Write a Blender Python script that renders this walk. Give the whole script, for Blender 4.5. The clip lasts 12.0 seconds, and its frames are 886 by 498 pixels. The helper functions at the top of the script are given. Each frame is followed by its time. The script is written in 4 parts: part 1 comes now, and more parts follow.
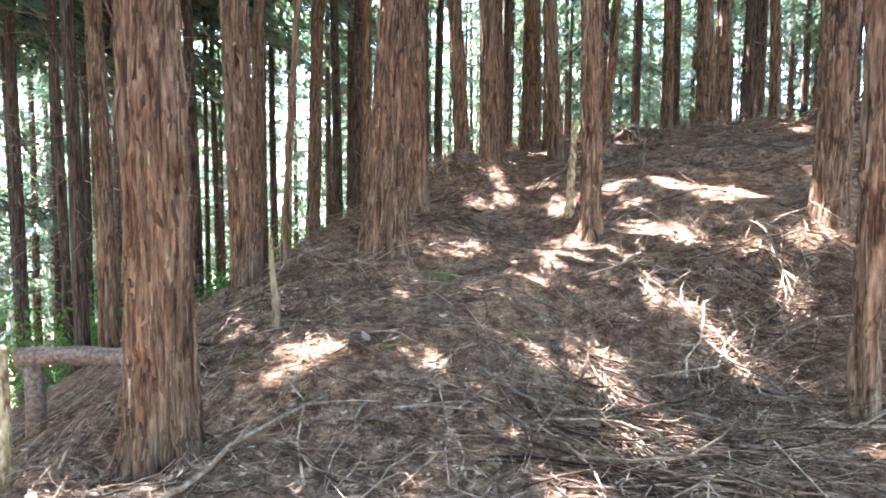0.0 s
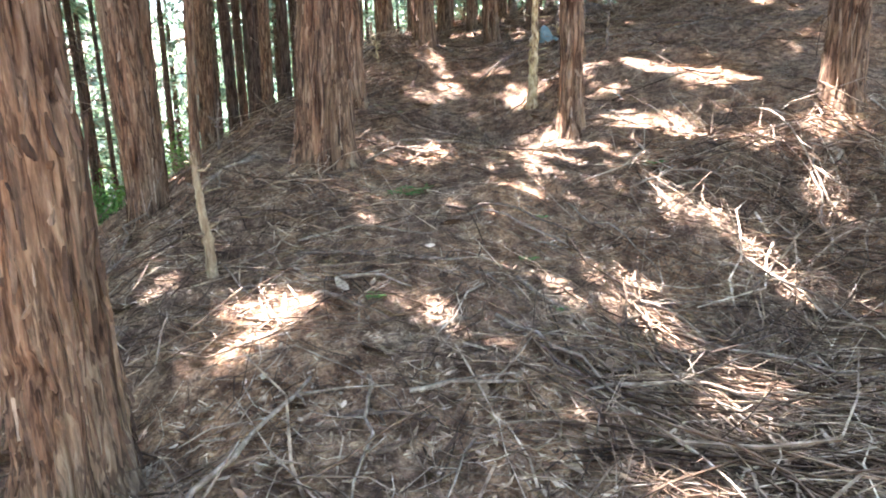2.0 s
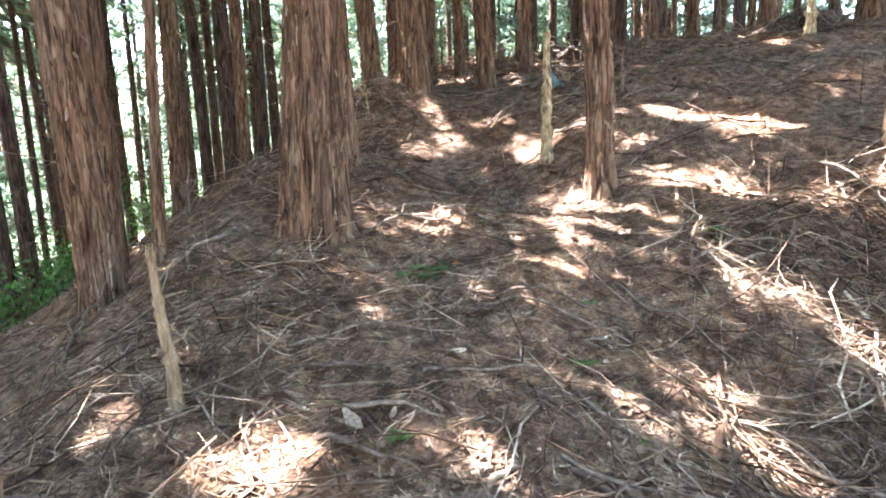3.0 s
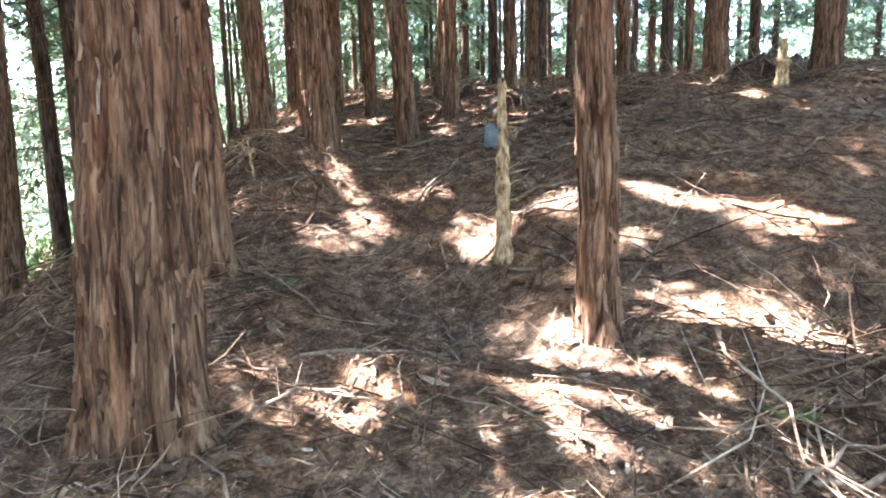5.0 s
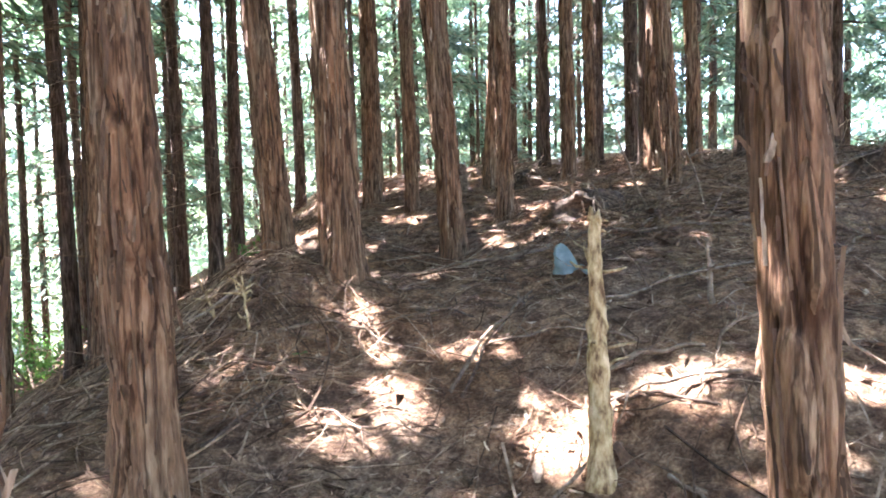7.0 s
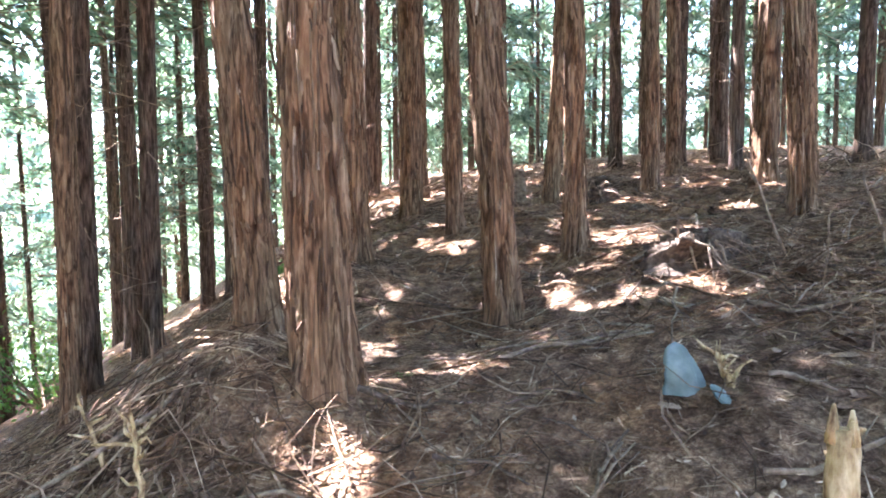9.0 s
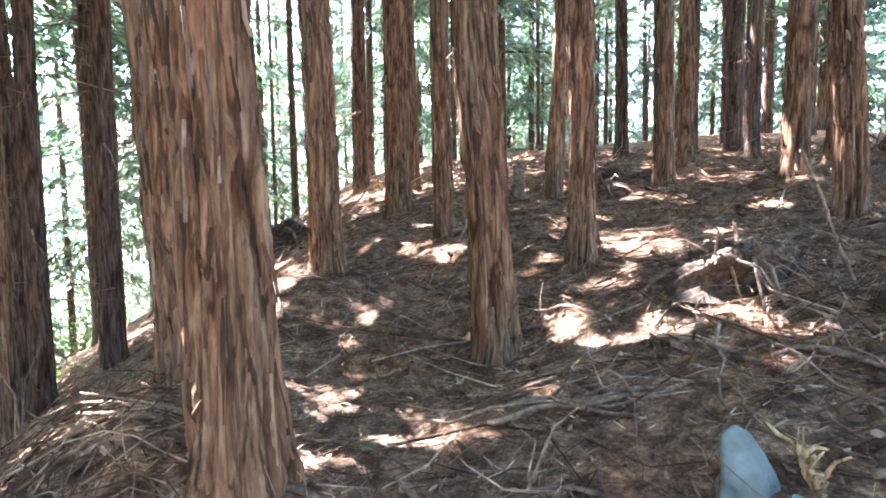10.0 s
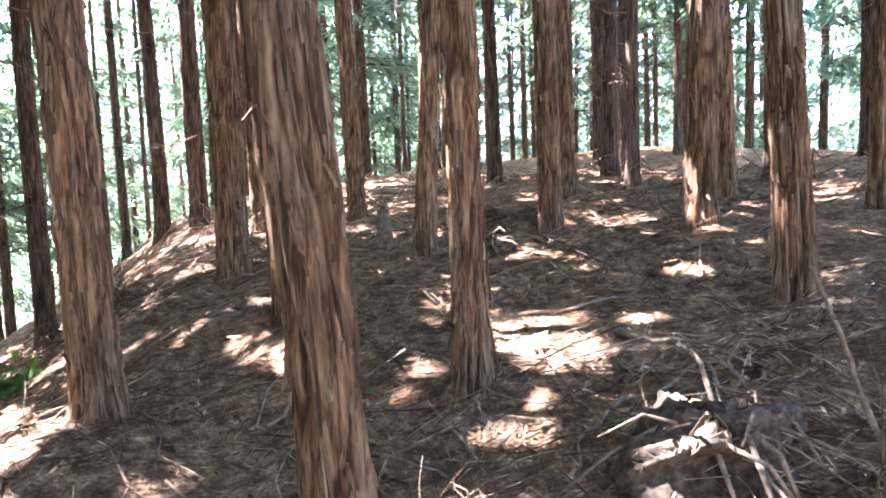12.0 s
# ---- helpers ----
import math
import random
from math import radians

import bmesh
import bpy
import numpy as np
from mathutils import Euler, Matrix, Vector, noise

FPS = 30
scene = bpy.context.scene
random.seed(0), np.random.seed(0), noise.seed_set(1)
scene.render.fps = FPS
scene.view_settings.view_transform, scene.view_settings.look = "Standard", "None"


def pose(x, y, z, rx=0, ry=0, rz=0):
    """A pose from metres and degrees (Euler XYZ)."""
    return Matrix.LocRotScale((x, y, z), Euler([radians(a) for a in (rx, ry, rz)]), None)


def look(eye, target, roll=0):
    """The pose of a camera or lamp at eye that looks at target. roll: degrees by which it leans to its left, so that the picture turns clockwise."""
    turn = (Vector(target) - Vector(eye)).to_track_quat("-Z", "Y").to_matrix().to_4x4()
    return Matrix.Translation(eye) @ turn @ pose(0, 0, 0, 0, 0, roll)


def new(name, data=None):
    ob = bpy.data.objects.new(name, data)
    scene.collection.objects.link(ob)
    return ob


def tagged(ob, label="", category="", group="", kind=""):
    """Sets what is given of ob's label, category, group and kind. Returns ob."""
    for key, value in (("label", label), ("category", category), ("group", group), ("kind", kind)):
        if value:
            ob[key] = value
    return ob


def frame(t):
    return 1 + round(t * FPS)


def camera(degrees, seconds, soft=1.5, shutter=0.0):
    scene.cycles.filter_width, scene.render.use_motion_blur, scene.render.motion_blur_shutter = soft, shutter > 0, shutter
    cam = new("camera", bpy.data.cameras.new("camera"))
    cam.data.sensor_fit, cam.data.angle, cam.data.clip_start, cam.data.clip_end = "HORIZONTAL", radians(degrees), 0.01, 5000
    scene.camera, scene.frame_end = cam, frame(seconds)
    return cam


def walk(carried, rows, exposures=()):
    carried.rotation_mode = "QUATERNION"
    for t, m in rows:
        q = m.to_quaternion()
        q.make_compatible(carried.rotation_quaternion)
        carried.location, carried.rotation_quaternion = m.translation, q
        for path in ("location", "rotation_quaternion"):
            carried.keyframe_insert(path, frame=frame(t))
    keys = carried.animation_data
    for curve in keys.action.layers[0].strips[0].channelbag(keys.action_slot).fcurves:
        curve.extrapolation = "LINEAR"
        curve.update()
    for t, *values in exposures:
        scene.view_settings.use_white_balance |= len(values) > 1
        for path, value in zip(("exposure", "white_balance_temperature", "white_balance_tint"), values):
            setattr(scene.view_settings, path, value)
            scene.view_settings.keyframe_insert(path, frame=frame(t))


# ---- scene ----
cam = camera(67.3, 12.0, 1.9)
METRES, EYE, TILT, LEAN, TURN = 9.0, 1.5, -5.0, -0.4, 0.0
ROWS = [
    (0.0, 0.0, 0.0, 0.0, -0.0, 0.0, -0.0),
    (0.5, -0.0018, 0.0389, 0.0054, -2.0, -1.43, -0.17),
    (1.0, -0.0257, 0.0575, 0.0068, -2.34, -5.31, -0.33),
    (1.5, -0.0513, 0.0776, 0.0104, -9.16, -8.82, 0.77),
    (2.0, -0.0537, 0.1171, 0.013, -9.36, -9.55, 2.37),
    (2.5, -0.0551, 0.159, 0.0223, -8.65, -9.28, 2.85),
    (3.0, -0.0635, 0.2086, 0.0305, -11.49, -6.18, 3.41),
    (5.0, -0.0312, 0.3876, 0.0845, -19.69, -4.87, 3.16),
    (5.5, -0.0226, 0.4235, 0.0988, -19.39, -4.11, 2.92),
    (6.0, -0.0179, 0.4562, 0.1151, -20.88, -1.8, 3.01),
    (6.5, -0.0037, 0.4863, 0.1239, -20.15, 2.66, 3.32),
    (7.0, 0.0107, 0.5233, 0.1343, -15.92, 1.24, 3.02),
    (9.0, 0.0662, 0.6854, 0.1847, -11.13, 0.31, 1.83),
    (9.5, 0.0815, 0.7245, 0.1938, -11.71, -0.53, 2.02),
    (10.0, 0.0946, 0.7661, 0.2022, -11.11, -0.9, 2.1),
    (10.5, 0.0998, 0.81, 0.2143, -14.77, -0.94, 2.24),
    (11.0, 0.1214, 0.849, 0.2306, -18.14, -1.39, 2.87),
    (11.5, 0.1371, 0.8763, 0.2431, -19.98, -0.98, 3.58),
    (12.0, 0.1442, 0.8987, 0.256, -22.19, -1.03, 4.28),
]
walk(cam, [(t, pose(0, 0, EYE, TILT, LEAN, TURN) @ pose(METRES * x, METRES * y, METRES * z, 90 + pitch, roll, yaw)) for t, x, y, z, yaw, pitch, roll in ROWS], [(0.0, 4.8, 5750, 17), (2.5, 4.83, 5900, 17), (5.5, 4.68, 5900, 18), (7.0, 4.88, 5850, 19), (9.0, 5.22, 5700, 20), (12.0, 5.2, 5700, 20)])

# ---- light ----
SUN_FROM = Vector((-0.36, 0.365, 0.86)).normalized()
world = bpy.data.worlds.new("world")
scene.world = world
world.use_nodes = True
sky = world.node_tree.nodes.new("ShaderNodeTexSky")
sky.sky_type, sky.sun_disc = "NISHITA", False
sky.sun_elevation, sky.sun_rotation = math.asin(SUN_FROM.z), math.atan2(SUN_FROM.x, SUN_FROM.y)
world.node_tree.links.new(sky.outputs[0], world.node_tree.nodes["Background"].inputs[0])
world.node_tree.nodes["Background"].inputs[1].default_value = 0.125
sun = new("sun", bpy.data.lights.new("sun", "SUN"))
sun.data.energy, sun.data.angle, sun.data.color = 5.0, radians(0.55), (1.0, 0.975, 0.94)
sun.matrix_world = look((0, 0, 40), Vector((0, 0, 40)) - SUN_FROM)


# ---- materials ----
def material(name, roughness=0.9):
    m = bpy.data.materials.new(name)
    m.use_nodes = True
    t = m.node_tree
    b = t.nodes["Principled BSDF"]
    b.inputs["Roughness"].default_value = roughness
    b.inputs["Specular IOR Level"].default_value = 0.2
    return m, t, b


def coords(t, scale, kind="Object"):
    c = t.nodes.new("ShaderNodeTexCoord")
    p = t.nodes.new("ShaderNodeMapping")
    p.inputs["Scale"].default_value = scale
    t.links.new(c.outputs[kind], p.inputs[0])
    return p.outputs[0]


def grain(t, at, scale, detail=5, rough=0.6):
    n = t.nodes.new("ShaderNodeTexNoise")
    n.inputs["Scale"].default_value, n.inputs["Detail"].default_value = scale, detail
    n.inputs["Roughness"].default_value = rough
    t.links.new(at, n.inputs["Vector"])
    return n.outputs[0]


def ramp(t, value, stops):
    r = t.nodes.new("ShaderNodeValToRGB")
    e = r.color_ramp.elements
    while len(e) < len(stops):
        e.new(0.5)
    for i, (p, c) in enumerate(stops):
        e[i].position, e[i].color = p, (*c, 1)
    t.links.new(value, r.inputs[0])
    return r.outputs[0]


def blend(t, a, b, factor, how="MIX"):
    x = t.nodes.new("ShaderNodeMix")
    x.data_type, x.blend_type = "RGBA", how
    for sock, val in ((x.inputs[0], factor), (x.inputs[6], a), (x.inputs[7], b)):
        if isinstance(val, (int, float)):
            sock.default_value = val
        elif isinstance(val, tuple):
            sock.default_value = (*val, 1)
        else:
            t.links.new(val, sock)
    return x.outputs[2]


def bumped(t, b, height, strength, distance):
    n = t.nodes.new("ShaderNodeBump")
    n.inputs["Strength"].default_value, n.inputs["Distance"].default_value = strength, distance
    t.links.new(height, n.inputs["Height"])
    t.links.new(n.outputs[0], b.inputs["Normal"])


def varied(t, low, high, per="island"):
    """A brightness that differs from piece to piece."""
    if per == "island":
        r = t.nodes.new("ShaderNodeNewGeometry").outputs["Random Per Island"]
    else:
        r = t.nodes.new("ShaderNodeObjectInfo").outputs["Random"]
    return ramp(t, r, [(0, (low,) * 3), (1, (high,) * 3)])


def bark_material(name, stops, strength):
    m, t, b = material(name)
    fibre = grain(t, coords(t, (34, 34, 4.5)), 1.0, 6, 0.62)
    patch = grain(t, coords(t, (6, 6, 1.1)), 1.0, 4, 0.55)
    colour = ramp(t, fibre, stops)
    rust = ramp(t, patch, [(0.35, (1.12, 0.92, 0.8)), (0.62, (0.95, 0.96, 0.95))])
    colour = blend(t, colour, rust, 1.0, "MULTIPLY")
    colour = blend(t, colour, varied(t, 0.82, 1.12, "object"), 1.0, "MULTIPLY")
    crack = ramp(t, grain(t, coords(t, (13, 13, 1.5)), 1.0, 4, 0.6), [(0.455, (1, 1, 1)), (0.49, (0.3, 0.25, 0.22)), (0.51, (0.3, 0.25, 0.22)), (0.545, (1, 1, 1))])
    colour = blend(t, colour, crack, 0.85, "MULTIPLY")
    # shade is painted into recessed cracks, along with the inner bark's red-brown
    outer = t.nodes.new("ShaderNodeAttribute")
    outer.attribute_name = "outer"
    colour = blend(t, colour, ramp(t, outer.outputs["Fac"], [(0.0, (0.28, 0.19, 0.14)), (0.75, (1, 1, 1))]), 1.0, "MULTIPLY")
    t.links.new(colour, b.inputs["Base Color"])
    bumped(t, b, fibre, strength, 0.02)
    return m


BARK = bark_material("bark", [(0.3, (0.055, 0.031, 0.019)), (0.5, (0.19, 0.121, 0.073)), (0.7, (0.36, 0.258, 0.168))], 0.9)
# darker copy of the bark: the far trunks' backlit shade is in its colour
BARK_FAR = bark_material("far bark", [(0.3, (0.04, 0.026, 0.019)), (0.5, (0.115, 0.08, 0.06)), (0.7, (0.24, 0.182, 0.142))], 1.0)


def clumps(t):
    """Mats of pale litter between darker gaps, spread at random."""
    broad = grain(t, coords(t, (4.5, 4.5, 4.5)), 1.0, 2, 0.5)
    small = grain(t, coords(t, (13, 13, 13)), 1.0, 3, 0.6)
    a = ramp(t, broad, [(0.36, (0.72, 0.66, 0.62)), (0.62, (1.2, 1.15, 1.08))])
    return blend(t, a, ramp(t, small, [(0.37, (0.5, 0.45, 0.42)), (0.52, (1.0, 1.0, 1.0)), (0.64, (1.5, 1.48, 1.42))]), 1.0, "MULTIPLY")


def piece_material(name, stops, low, high, rough=0.9, scale=(25, 25, 25), clump=False):
    m, t, b = material(name, rough)
    g = t.nodes.new("ShaderNodeNewGeometry").outputs["Random Per Island"]
    c = ramp(t, g, stops)
    c = blend(t, c, ramp(t, grain(t, coords(t, scale), 1.0, 4), [(0.3, (low,) * 3), (0.7, (high,) * 3)]), 1.0, "MULTIPLY")
    if clump:
        c = blend(t, c, clumps(t), 1.0, "MULTIPLY")
    t.links.new(c, b.inputs["Base Color"])
    bumped(t, b, grain(t, coords(t, scale), 1.0, 4), 0.6, 0.008)
    return m


STRIP = piece_material("bark strips", [(0, (0.05, 0.028, 0.017)), (0.45, (0.145, 0.084, 0.05)), (0.9, (0.24, 0.157, 0.097)), (1, (0.38, 0.28, 0.195))], 0.45, 1.35, scale=(70, 70, 14))
TWIG = piece_material("dead twigs", [(0, (0.05, 0.03, 0.019)), (0.5, (0.185, 0.127, 0.085)), (0.85, (0.32, 0.236, 0.168)), (1, (0.5, 0.405, 0.31))], 0.7, 1.2, clump=True)
NEEDLE = piece_material("dead needles", [(0, (0.1, 0.062, 0.041)), (0.4, (0.225, 0.152, 0.102)), (0.8, (0.36, 0.262, 0.182)), (1, (0.5, 0.4, 0.295))], 0.75, 1.2, clump=True)
FLAKE = piece_material("dead leaf and bark flakes", [(0, (0.07, 0.042, 0.028)), (0.35, (0.19, 0.122, 0.08)), (0.8, (0.33, 0.235, 0.16)), (1, (0.52, 0.42, 0.32))], 0.7, 1.25, clump=True)


def wood_material(name, stops, scale, strength=0.5):
    m, t, b = material(name, 0.85)
    g = grain(t, coords(t, scale), 1.0, 6)
    t.links.new(ramp(t, g, stops), b.inputs["Base Color"])
    bumped(t, b, g, strength, 0.01)
    return m


DEADWOOD = wood_material("weathered dead wood", [(0.3, (0.085, 0.057, 0.039)), (0.55, (0.22, 0.16, 0.113)), (0.75, (0.41, 0.325, 0.24))], (30, 30, 30))
PALEWOOD = wood_material("peeled pale wood", [(0.36, (0.12, 0.07, 0.036)), (0.5, (0.38, 0.27, 0.14)), (0.66, (0.62, 0.49, 0.3))], (34, 34, 14), 0.9)
DARKWOOD = wood_material("barked dark dead wood", [(0.3, (0.035, 0.022, 0.015)), (0.52, (0.115, 0.077, 0.054)), (0.75, (0.24, 0.175, 0.13))], (30, 30, 30))
RAILWOOD = wood_material("brown weathered log", [(0.3, (0.07, 0.045, 0.031)), (0.52, (0.19, 0.133, 0.095)), (0.75, (0.33, 0.25, 0.19))], (40, 40, 40))
BRANCHWOOD = wood_material("half-barked yellowish wood", [(0.3, (0.09, 0.058, 0.032)), (0.5, (0.25, 0.18, 0.105)), (0.7, (0.4, 0.315, 0.2))], (40, 40, 9))
ROOTWOOD = wood_material("dark rotten wood", [(0.3, (0.02, 0.013, 0.009)), (0.5, (0.075, 0.052, 0.037)), (0.7, (0.17, 0.125, 0.092))], (30, 30, 30), 1.0)


def soil_material():
    m, t, b = material("needle-strewn soil", 0.95)
    fine = grain(t, coords(t, (1, 1, 1)), 55, 8, 0.7)
    wide = grain(t, coords(t, (1, 1, 1)), 1.3, 4, 0.55)
    c = ramp(t, fine, [(0.3, (0.06, 0.037, 0.024)), (0.5, (0.2, 0.135, 0.092)), (0.68, (0.38, 0.28, 0.2))])
    c = blend(t, c, ramp(t, wide, [(0.35, (1.15, 0.98, 0.82)), (0.65, (0.9, 0.92, 0.94))]), 1.0, "MULTIPLY")
    c = blend(t, c, clumps(t), 1.0, "MULTIPLY")
    t.links.new(c, b.inputs["Base Color"])
    bumped(t, b, fine, 0.9, 0.03)
    return m


SOIL = soil_material()


def leaf_material(name, stops, through_light):
    m = bpy.data.materials.new(name)
    m.use_nodes = True
    t = m.node_tree
    b = t.nodes["Principled BSDF"]
    b.inputs["Roughness"].default_value = 0.55
    g = t.nodes.new("ShaderNodeNewGeometry").outputs["Random Per Island"]
    c = ramp(t, g, stops)
    c = blend(t, c, varied(t, 0.75, 1.2, "object"), 1.0, "MULTIPLY")
    t.links.new(c, b.inputs["Base Color"])
    tr = t.nodes.new("ShaderNodeBsdfTranslucent")
    t.links.new(blend(t, c, (1.0, 1.0, 0.65), 1.0, "MULTIPLY"), tr.inputs[0])
    mix = t.nodes.new("ShaderNodeMixShader")
    mix.inputs[0].default_value = through_light
    t.links.new(b.outputs[0], mix.inputs[1])
    t.links.new(tr.outputs[0], mix.inputs[2])
    t.links.new(mix.outputs[0], t.nodes["Material Output"].inputs[0])
    return m


FOLIAGE = leaf_material("evergreen sprays", [(0, (0.06, 0.105, 0.085)), (0.5, (0.15, 0.22, 0.18)), (1, (0.29, 0.36, 0.31))], 0.6)
BROADLEAF = leaf_material("bright broad leaves", [(0, (0.06, 0.14, 0.03)), (0.5, (0.1, 0.22, 0.05)), (1, (0.17, 0.3, 0.08))], 0.45)


# ---- mesh building ----
class Pile:
    """Collects vertices and faces of many pieces for one mesh."""

    def __init__(self):
        self.v, self.f, self.n = [], [], 0

    def add(self, v, f):
        v = np.asarray(v, float).reshape(-1, 3)
        self.v.append(v)
        self.f.extend([tuple(int(i) + self.n for i in q) for q in f])
        self.n += len(v)

    def add_many(self, v, f):
        """v: pieces x corners x 3; f: one piece's faces, all with as many corners."""
        k, c = v.shape[:2]
        f = np.asarray(f)
        self.v.append(v.reshape(-1, 3))
        self.f.extend(map(tuple, (f[None] + (np.arange(k) * c)[:, None, None] + self.n).reshape(-1, f.shape[1]).tolist()))
        self.n += k * c

    def mesh(self, name, mat, smooth=False):
        me = bpy.data.meshes.new(name)
        me.from_pydata(np.concatenate(self.v).tolist(), [], self.f)
        me.materials.append(mat)
        if smooth:
            me.shade_smooth()
        return me


def part(name, me, parent, label=""):
    ob = new(name, me)
    ob.parent = parent
    return tagged(ob, label)


def thing(name, at, label, category, group="", kind="", turn=0):
    ob = new(name)
    ob.empty_display_size = 0.2
    ob.matrix_basis = pose(*at, 0, 0, turn)
    return tagged(ob, label, category, group, kind)


def tube(pile, points, radii, sides=6, cap=True):
    """A tapered, bent round bar along points."""
    p = np.asarray(points, float)
    d = np.gradient(p, axis=0)
    d /= np.linalg.norm(d, axis=1)[:, None] + 1e-9
    ref = np.array([0.31, 0.2, 0.93]) if abs(d[0, 2]) < 0.8 else np.array([1.0, 0.1, 0])
    a = np.cross(d, ref)
    a /= np.linalg.norm(a, axis=1)[:, None]
    b = np.cross(d, a)
    ang = np.linspace(0, 2 * np.pi, sides, endpoint=False)
    r = np.asarray(radii, float)[:, None, None]
    v = p[:, None] + r * (np.cos(ang)[None, :, None] * a[:, None] + np.sin(ang)[None, :, None] * b[:, None])
    f = [(i * sides + j, i * sides + (j + 1) % sides, (i + 1) * sides + (j + 1) % sides, (i + 1) * sides + j)
         for i in range(len(p) - 1) for j in range(sides)]
    if cap:
        f += [tuple(range(sides))[::-1], tuple(range((len(p) - 1) * sides, len(p) * sides))]
    pile.add(v, f)


TABLE = np.random.RandomState(5).rand(64, 64)


def value_noise(u, v, wrap=64):
    """Smooth noise in -1..1; u repeats every wrap."""
    iu, iv = np.floor(u).astype(int), np.floor(v).astype(int)
    fu, fv = u - iu, v - iv
    fu, fv = fu * fu * (3 - 2 * fu), fv * fv * (3 - 2 * fv)
    a, b = iu % wrap % 64, (iu + 1) % wrap % 64
    c, e = iv % 64, (iv + 1) % 64
    top = TABLE[a, c] * (1 - fu) + TABLE[b, c] * fu
    low = TABLE[a, e] * (1 - fu) + TABLE[b, e] * fu
    return (top * (1 - fv) + low * fv) * 2 - 1


# ---- ground: a ridge with a hollow, a mound and a steep slope down one side ----
KNOT_Y = (0, 3, 4.5, 6, 7.5, 9, 11, 13.5, 17, 23)
KNOT_Z = (-0.004, 0.29, 0.59, 1.011, 1.35, 1.544, 1.632, 1.937, 2.2, 2.75)
RISE_Y = (2, 5, 7, 10, 14)
RISE = (0.031, 0.129, 0.306, 0.393, 0.311)
EDGE_Y = (2, 4, 6, 8, 10, 13, 16, 20)
EDGE_X = (-1.8, -1.6, -1.35, -0.75, -0.3, 0.45, 1.1, 1.6)


# humps and dips at the feet of trees: x, y, height, spread
HUMPS = ((-1.45, 3.2, -0.2, 0.3), (-0.55, 5.95, -0.09, 0.3), (-1.9, 6.35, -0.27, 0.4), (3.15, 5.45, 0.17, 0.5), (0.64, 8.85, 0.17, 0.3), (0.35, 10.05, 0.16, 0.45),
         (1.7, 9.95, -0.13, 0.4), (0.75, 11.45, 0.2, 0.5), (0.4, 11.1, 0.12, 0.4), (1.85, 12.6, 0.09, 0.5), (1.75, 14.2, 0.08, 0.6), (4.96, 12.1, 0.08, 0.5), (5.5, 9.3, -0.1, 0.5), (-0.6, 4.1, 0.06, 0.4))


def softly(u, w):
    return w * np.logaddexp(0, u / w)


def ground(x, y, rough=True):
    x, y = np.broadcast_arrays(np.asarray(x, float), np.asarray(y, float))
    yy = np.clip(y, -3, 23)
    right = 3.5 * (1 - np.exp(-softly(x - 0.6, 0.5) / 3.5))
    z = np.interp(yy, KNOT_Y, KNOT_Z) + np.interp(yy, RISE_Y, RISE) * right
    z = z - 0.305 * np.exp(-((x - 1.6) ** 2 / 1.2 + (y - 3.6) ** 2))
    z = z - 0.288 * np.exp(-((x - 1.0) ** 2 / 0.5 + (y - 6.8) ** 2 / 0.9))
    z = z + 0.34 * np.exp(-((x - 0.15) ** 2 / 0.18 + (y - 9.1) ** 2 / 0.6))
    d = softly(np.interp(y, EDGE_Y, EDGE_X) - x, 0.25)
    dip = np.minimum(d, 27)
    z = z - (0.62 * dip - 0.006 * dip ** 2) + 0.45 * np.minimum(softly(d - 34, 2), 90)
    z = z - 0.3 * np.minimum(softly(y - 22.5, 0.8), 26) + 0.2 * np.minimum(softly(y - 58, 2), 120) + 0.06 * softly(x - 7.0, 0.6) - 0.36 * np.minimum(softly(x - 13.5, 0.8), 24) - 0.06 * softly(x - 75, 1) - 0.1 * np.minimum(softly(-3 - y, 1), 60)
    for hx, hy, hz, hs in HUMPS:
        z = z + hz * np.exp(-((x - hx) ** 2 + (y - hy) ** 2) / (2 * hs * hs))
    if rough:
        z = z + 0.035 * value_noise(x * 1.3 + 7, y * 1.3) + 0.022 * value_noise(x * 3.7, y * 3.7 + 3) + 0.022 * value_noise(x * 7.3 + 5, y * 7.3)
    return np.maximum(z, -22)


def gz(x, y):
    return float(ground(x, y))


def spaced(lo, hi, step, far_lo, far_hi):
    fine = np.arange(lo, hi, step)
    grow = np.cumsum(step * 1.28 ** np.arange(1, 60))
    left, right = lo - grow, fine[-1] + grow
    left, right = left[left > far_lo], right[right < far_hi]
    return np.concatenate([[far_lo], left[::-1], fine, right, [far_hi]])


gx, gy = spaced(-2.6, 6.2, 0.05, -400, 400), spaced(1.2, 14.0, 0.05, -400, 400)
XX, YY = np.meshgrid(gx, gy)
floor_pile = Pile()
nx, ny = len(gx), len(gy)
i = (np.arange(ny - 1)[:, None] * nx + np.arange(nx - 1)[None]).reshape(-1)
floor_pile.v = [np.stack([XX, YY, ground(XX, YY)], -1).reshape(-1, 3)]
floor_pile.f = np.stack([i, i + 1, i + nx + 1, i + nx], -1).tolist()
tagged(new("ground", floor_pile.mesh("ground", SOIL, True)), "brown forest floor of dead needles on a ridge", "ground", kind="structure")

